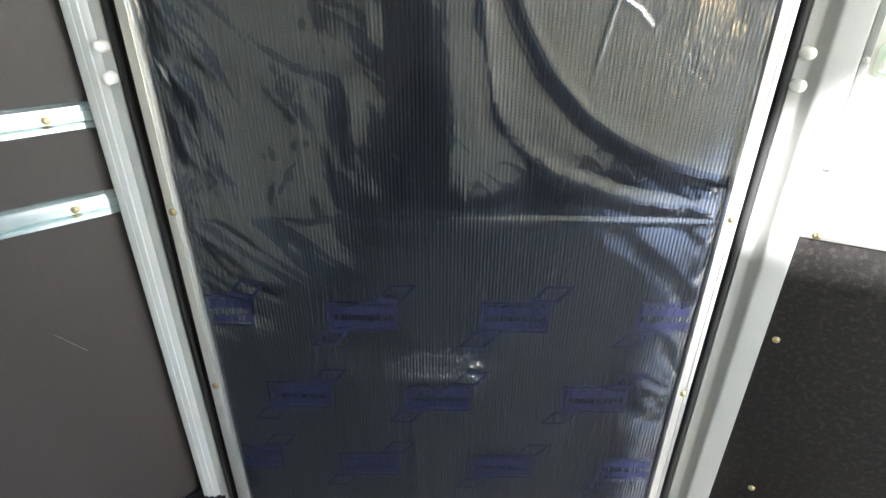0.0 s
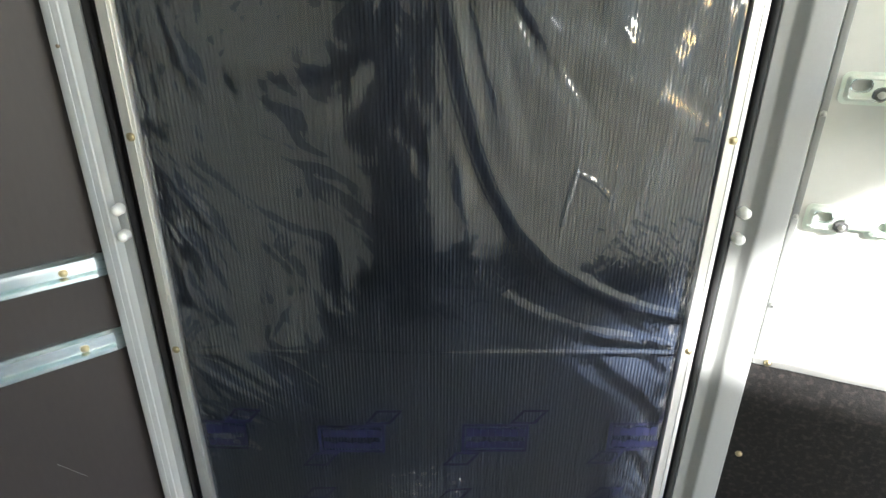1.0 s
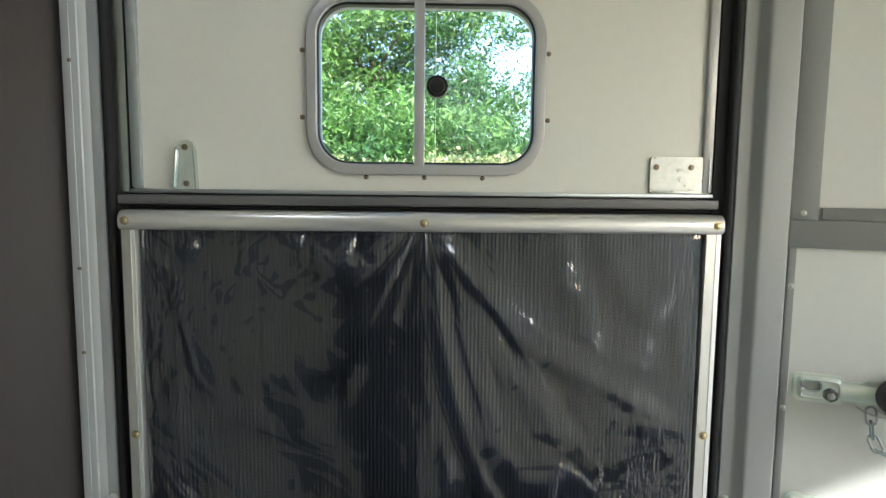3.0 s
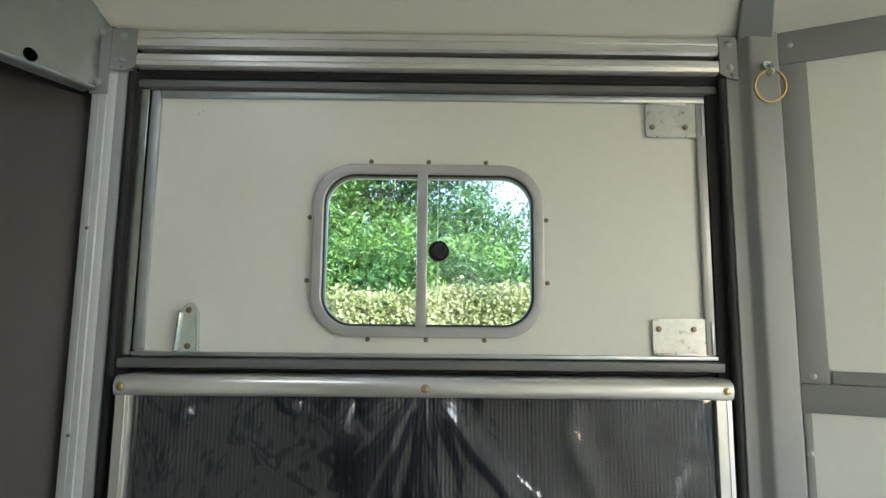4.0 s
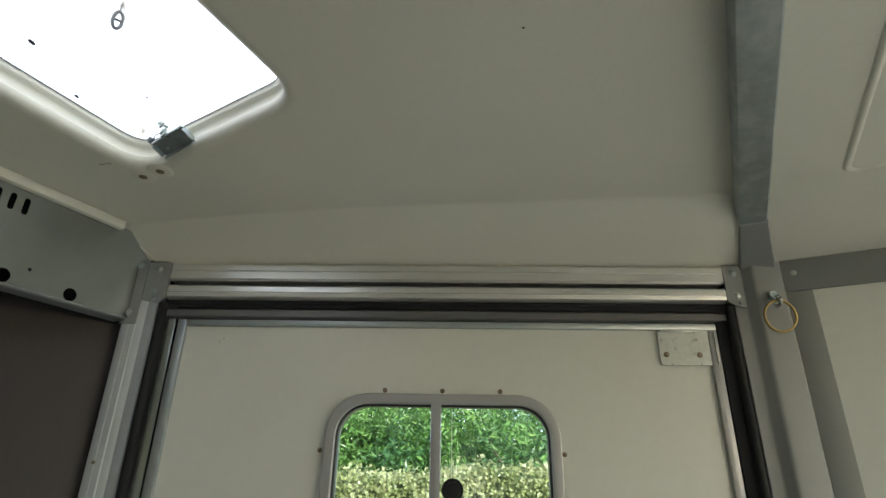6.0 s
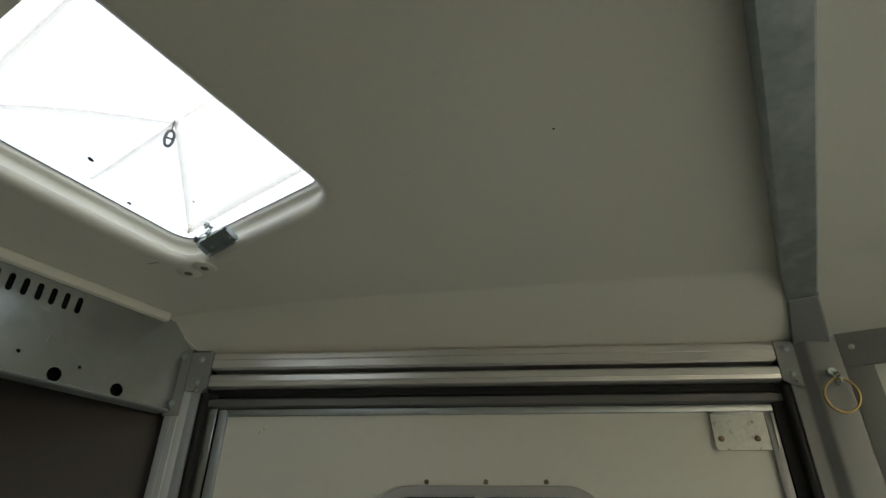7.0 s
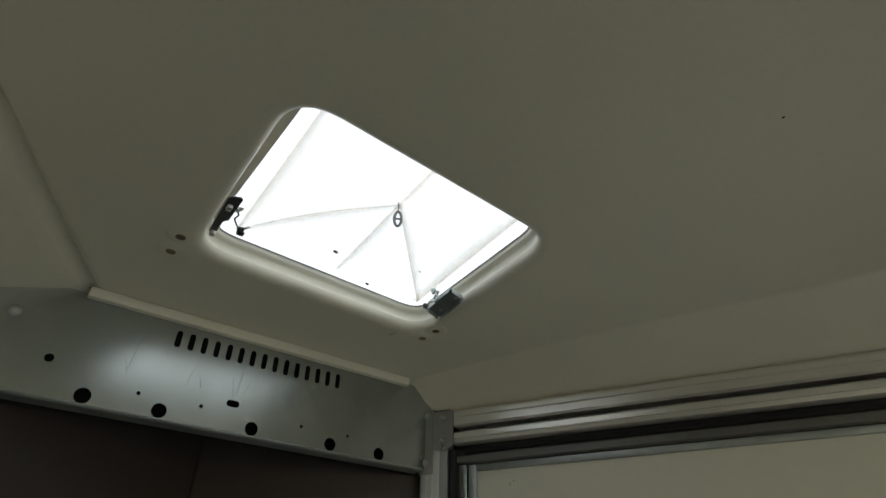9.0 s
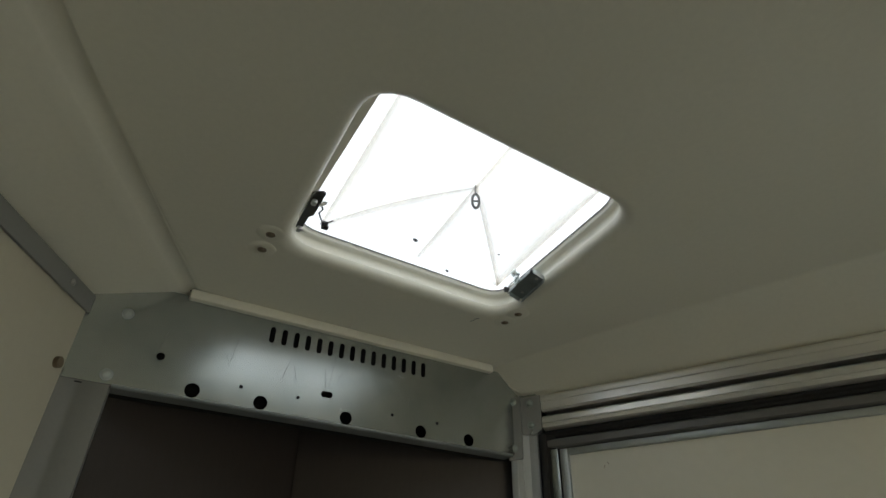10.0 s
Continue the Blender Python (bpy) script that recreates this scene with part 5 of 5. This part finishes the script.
def rib(a, b, wide, sag=0.0):
    """A soft moulded fold under the acrylic: stacked layers imitate shade that deepens towards its sharp edge."""
    ahead = (b - a).normalized()
    side = ahead.cross(Vector((0, 0, 1))).normalized()
    bm = bmesh.new()
    for layer in range(6):
        rows = []
        for k in range(17):
            c = a.lerp(b, k / 16) + side * sag * math.sin(math.pi * k / 16) - base
            w = wide * (0.45 + 0.55 * math.sin(math.pi * k / 16)) * (1 - layer * 0.165)
            rows.append([bm.verts.new(c + side * x * w + Vector((0, 0, -0.0008 - 0.0004 * layer - z * abs(wide)))) for x, z in ((-1.3, 0.0), (-0.7, 0.04), (0.0, 0.10))])
        for p, q in zip(rows, rows[1:]):
            for k in range(2):
                bm.faces.new((p[k], p[k + 1], q[k + 1], q[k]))
    part("rib", bm, RIB, light, "moulded rib with its shade built from layers", 60)


rib(foot[0], APEX, 0.020, 0.010)
rib(foot[1], APEX, 0.012)
rib(mids[0], APEX, 0.014)
rib(APEX, mids[2], 0.014)
rib(foot[0], foot[3], 0.016)
rib(foot[1], foot[2], -0.020)
turned = Vector((0.78, 0.62, 0)) * 0.0048
bm = tube(bmesh.new(), [APEX - base + turned * math.cos(a) + Vector((0.000, 0.001, -0.028 + 0.0120 * math.sin(a))) for a in [i * math.tau / 28 for i in range(28)]], 0.0019, 8, True)
rod(bm, APEX - base, APEX - base + Vector((0.000, 0.001, -0.016)), 0.0009, 8)
rod(bm, APEX - base + Vector((0, 0.001, -0.028)) - turned * 0.7, APEX - base + Vector((0, 0.001, -0.028)) + turned * 0.7, 0.0014, 8)
part("pull_ring", bm, DARK_TRIM, light, "small dark pull ring", 80)
for x, y, r in ((-0.4989, 0.4926, 0.0032), (-0.4101, 0.5988, 0.0018), (-0.5087, 0.5958, 0.0026)):
    part("dirt_speck", ball(bmesh.new(), Vector((x, y, RIM - 0.002)) - base, r, (1, 1.7, 0.5), 8, 6), BLACK, light, "dark dirt speck")


def on_light(cs, cn, z, along):
    """A frame on the roof light: local x along, z up, at a place in plan."""
    along = along.normalized().to_3d()
    across = Vector((0, 0, 1)).cross(along)
    m = Matrix((along, across, Vector((0, 0, 1)))).transposed().to_4x4()
    m.translation = Vector((*plan(cs, cn), z)) - base
    return m


def coil(bm, m, centre, r, turns, pitch, wire):
    x, y, z = centre
    return tube(bm, [m @ Vector((x + r * math.cos(w), y + pitch * w / math.tau, z + r * math.sin(w))) for w in [k * math.tau / 12 for k in range(12 * turns)]], wire, 6)


# folded galvanised tray catch with hinge knuckles, at one corner
m = on_light(-0.6283, 0.4393, ROOF + 0.012, plan(0.985, -0.17))
bm = pierced(bmesh.new(), rounded(-0.040, 0.040, -0.014, 0.014, 0.009, 5), [circle(-0.024, 0.004, 0.0022, 8), circle(0.026, 0.004, 0.0022, 8)], -0.0008, 0.0008)
bm.transform(Matrix.Rotation(radians(-90), 4, "X"))
for y in (-0.0135, 0.0135):
    box(bm, -0.036, 0.036, y - 0.0009, y + 0.0009, -0.009, 0.001, 0.0006)
for x in (-0.0395, 0.0395):
    box(bm, x - 0.0009, x + 0.0009, -0.010, 0.010, -0.007, 0.001, 0.0006)
bm.transform(m @ Matrix.Rotation(radians(-24), 4, "X"))
cl = part("catch_bracket", bm, WEATHERED, light, "folded galvanised catch tray")
for x in (-0.022, 0.026):
    part("rivet", ball(bmesh.new(), m @ Vector((x, 0.004, -0.002)), 0.0034, (1, 1, 0.6), 10, 6), STEEL, cl)
for (x, y, z), r in (((-0.002, -0.017, 0.006), 0.0062), ((0.006, -0.026, 0.013), 0.0048)):
    knuckle = tube(bmesh.new(), [m @ Vector((x + r * math.cos(w), y, z + r * math.sin(w))) for w in [k * math.tau / 20 for k in range(20)]], 0.0022, 8, True)
    rod(knuckle, m @ Vector((x, y - 0.005, z)), m @ Vector((x, y + 0.010, z)), r * 0.55, 12)
    part("hinge_knuckle", knuckle, ZINC, cl, "bright hinge knuckle", 60)
bm = coil(bmesh.new(), m, (-0.047, -0.016, 0.012), 0.0040, 4, 0.0022, 0.0011)
tube(bm, [m @ Vector(v) for v in ((-0.043, -0.010, 0.012), (-0.030, -0.016, 0.011), (-0.012, -0.018, 0.008), (-0.002, -0.017, 0.006))], 0.0009, 6)
tube(bm, [m @ Vector(v) for v in ((-0.030, 0.002, 0.002), (-0.022, -0.010, 0.006), (-0.010, -0.014, 0.008))], 0.0009, 6)
part("spring", bm, DARK_TRIM, cl, "dark coiled wire spring", 80)

# black stepped catch plate with a dangling coil, at the other corner
m = on_light(-0.6407, 0.0689, ROOF + 0.019, plan(1.0, -0.05))
bm = pierced(bmesh.new(), [(-0.044, -0.005), (0.044, -0.008), (0.047, -0.004), (0.047, 0.007), (0.043, 0.011), (-0.012, 0.011), (-0.016, 0.005), (-0.044, 0.005)], [], -0.001, 0.001)
bm.transform(m @ Matrix.Rotation(radians(-70), 4, "X"))
cl = part("catch_bracket", bm, BLACK, light, "black stepped catch plate")
for x in (0.030, -0.040):
    bm = box(bmesh.new(), x - 0.005, x + 0.005, -0.004, 0.003, -0.010, -0.004, 0.0015)
    bm.transform(m)
    part("clip", bm, STEEL, cl, "small steel clip")
bm = tube(bmesh.new(), [m @ Vector(v) for v in ((0.022, 0.004, 0.004), (0.018, 0.012, 0.003), (0.010, 0.017, 0.001), (0.004, 0.014, -0.002), (-0.008, 0.020, -0.001), (-0.020, 0.026, 0.002))], 0.0013, 6)
coil(bm, m, (-0.026, 0.028, 0.002), 0.0052, 4, 0.0020, 0.0014)
tube(bm, [m @ Vector(v) for v in ((-0.022, 0.032, 0.004), (-0.014, 0.040, 0.005))], 0.0010, 6)
part("spring", bm, BLACK, cl, "black coiled wire spring", 80)
bm = tube(bmesh.new(), [m @ Vector(v) for v in ((0.026, 0.002, 0.004), (0.020, 0.012, 0.006), (0.024, 0.018, 0.004))], 0.0012, 6)
rod(bm, m @ Vector((0.016, 0.010, 0.001)), m @ Vector((0.020, 0.018, 0.006)), 0.0022, 8)
part("catch_pin", bm, STEEL, cl, "steel catch pin", 60)

for x, y in ((-0.4783, 0.7377), (-0.4428, 0.7215), (-0.6192, 0.3187), (-0.6596, 0.3380)):
    bm = bmesh.new()
    rod(bm, (0, 0, 0.002), (0, 0, -0.0012), 0.0066, 18)
    ball(bm, (0, 0, -0.001), 0.0050, (1, 1, 0.5), 16, 8)
    pad = ball(bmesh.new(), (0, 0, 0), 0.020, (1, 1, 0.11), 24, 8)
    structure("ceiling_pad", pad, GRP, "low moulded pad under a roof screw", "ceiling", pose(x, y, roof(x, y)), 60)
    single("roof_screw", bm, RUST, pose(x, y, roof(x, y) - 0.0015), "steel screw head in the cream roof", "screw", "roof screws")


bm = bmesh.new()
pts = [(0.2950, 0.0321), (0.5507, 0.5873), (0.5973, 0.6864), (0.6056, 0.7048), (0.6128, 0.7140), (0.6230, 0.7191), (0.6341, 0.7171), (0.6613, 0.7027), (0.9083, 0.5886)]
tube(bm, [(x, y, roof(x, y) + 0.003) for x, y in pts], 0.0065, 12)
structure("ceiling_bead", bm, GRP, "raised moulded bead in the cream roof", "ceiling", smooth=60)
for n, (x, y) in enumerate(((0.0963, 0.4305),)):
    structure("ceiling_fleck", ball(bmesh.new(), (0, 0, 0), 0.0016, (1, 1, 0.4), 8, 6), BLACK, "tiny dark fleck on the cream roof", "ceiling", pose(x, y, roof(x, y)))
bm = tube(bmesh.new(), [(-0.5296 + 0.004 * k, 0.7016 + 0.0022 * math.sin(k * 1.3), ROOF - 0.0003) for k in range(6)], 0.0006, 6)
structure("ceiling_scratch", bm, DARK_TRIM, "short dark scratch in the cream roof", "ceiling")


# small marks of use
for n, (m, x, y, z, lean, size, material) in enumerate(((NOSE, 0.16, 0.0006, 0.52, 35, 0.07, DARK_TRIM), (NOSE, 0.33, 0.0006, 0.60, 50, 0.05, DARK_TRIM), (DOOR, -0.415, 0.9816, 2.020, 20, 0.006, RUST), (DOOR, -0.408, 0.9816, 2.026, -30, 0.005, RUST))):
    bm = box(bmesh.new(), -0.0004, 0.0004, -0.0003, 0.0003, -size / 2, size / 2)
    structure("wall_scuff", bm, material, "fine scuff mark on the panel", "wall", m @ pose(x, y, z, 0, lean, 0))


# ---- outdoors: hedge and trees beyond the window ----
def leaves(name, count, place, size, wide, material, parent, seed):
    rng = np.random.default_rng(seed)
    c = place(rng, count)
    a = rng.normal(size=(count, 3))
    a /= np.linalg.norm(a, axis=1, keepdims=True)
    b = np.cross(a, rng.normal(size=(count, 3)))
    b /= np.linalg.norm(b, axis=1, keepdims=True)
    l = size * rng.uniform(0.6, 1.3, (count, 1))
    n = np.cross(a, b)
    v = np.stack([c - a * l / 2, c + b * l * wide / 2 + n * l * 0.08, c + a * l / 2, c - b * l * wide / 2 + n * l * 0.08], 1).reshape(-1, 3)
    f = np.arange(count * 4).reshape(-1, 4)
    me = bpy.data.meshes.new(name)
    me.from_pydata(v.tolist(), [], f.tolist())
    me.materials.append(material)
    ob = new(name, me)
    ob.parent = parent
    return ob


HEDGE = leaf_material("hedge_leaves", ((0.07, 0.105, 0.03), (0.22, 0.27, 0.10), (0.36, 0.39, 0.20), (0.28, 0.33, 0.14)))
LEAF = leaf_material("tree_leaves", ((0.015, 0.042, 0.012), (0.055, 0.135, 0.03), (0.12, 0.25, 0.055), (0.25, 0.39, 0.13)))
DEEP = leaf_material("deep_green_leaves", ((0.012, 0.04, 0.015), (0.04, 0.11, 0.035), (0.085, 0.20, 0.065), (0.19, 0.31, 0.15)))


def hedge_place(rng, n):
    x = rng.uniform(-2.1, 2.3, n)
    z = rng.uniform(0.0, 1.0, n) ** 0.8
    top = 1.915 + 0.02 * np.sin(x * 2.7) + 0.022 * np.sin(x * 6.7 + 1) + 0.045 * x
    zz = 0.3 + (top - 0.3) * z + np.where(z > 0.95, rng.exponential(0.02, n), 0)
    y = 5.0 + rng.exponential(0.10, n) + 0.03 * np.sin(x * 9) + np.where(z > 0.97, rng.uniform(0, 0.6, n), 0)
    return np.stack([x, y, zz], 1)


hedge = thing("hedge", pose(0, 0, 0), "clipped pale yellow-green garden hedge", "hedge")
tagged(leaves("leaves", 80000, hedge_place, 0.043, 0.72, HEDGE, hedge, 3), kind="stuff")
# dark box inside the leaves, its colour painted as the hedge's deep shade
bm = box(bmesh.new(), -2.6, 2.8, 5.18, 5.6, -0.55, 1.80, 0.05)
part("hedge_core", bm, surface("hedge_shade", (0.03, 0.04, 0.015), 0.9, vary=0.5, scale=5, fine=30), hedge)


def tree(x, y, h, spread, material, seed, count, size, wide, clumps, loose=0.16):
    rng = np.random.default_rng(seed)
    tr = thing("tree", pose(x, y, -0.5), "leafy green tree behind the hedge", "tree", "trees behind the hedge")
    bm = bmesh.new()
    rod(bm, (0, 0, 0), (0.05, 0, h * 0.75), 0.11, 12, 0.04)
    tips = []
    for k in range(14):
        z0 = h * rng.uniform(0.1, 0.7)
        a = rng.uniform(0, math.tau)
        tip = (math.cos(a) * spread * rng.uniform(0.5, 0.9), math.sin(a) * spread * rng.uniform(0.5, 0.9), z0 + h * rng.uniform(0.08, 0.25))
        rod(bm, (0.03, 0, z0), tip, 0.03, 8, 0.008)
        tips.append(tip)
    part("trunk", bm, surface("bark", (0.09, 0.07, 0.05), 0.9, vary=0.4, scale=8, fine=60, bump=0.6), tr)
    centres = np.array(tips + [(rng.normal() * spread * 0.5, rng.normal() * spread * 0.5, h * rng.uniform(0.12, 0.98)) for _ in range(clumps)])

    def place(rng2, n):
        pick = rng2.integers(0, len(centres), n)
        return centres[pick] + rng2.normal(size=(n, 3)) * np.array((1.0, 1.0, 0.7)) * spread * loose
    tagged(leaves("crown", count, place, size, wide, material, tr, seed + 50), kind="stuff")


tree(-1.55, 6.6, 3.15, 1.10, LEAF, 11, 36000, 0.090, 0.30, 130, 0.14)
tree(-0.35, 6.9, 3.15, 1.10, LEAF, 12, 36000, 0.090, 0.30, 130, 0.14)
tree(0.75, 7.1, 3.05, 1.05, DEEP, 13, 30000, 0.085, 0.34, 120, 0.13)
tree(2.05, 7.2, 2.80, 1.00, DEEP, 14, 19000, 0.085, 0.34, 80, 0.12)
tree(-2.30, 8.8, 5.4, 1.40, LEAF, 15, 30000, 0.105, 0.34, 90, 0.16)
tree(-1.05, 9.2, 5.7, 1.50, LEAF, 16, 30000, 0.105, 0.34, 90, 0.16)
tree(0.45, 9.5, 5.5, 1.40, DEEP, 17, 30000, 0.100, 0.34, 100, 0.14)
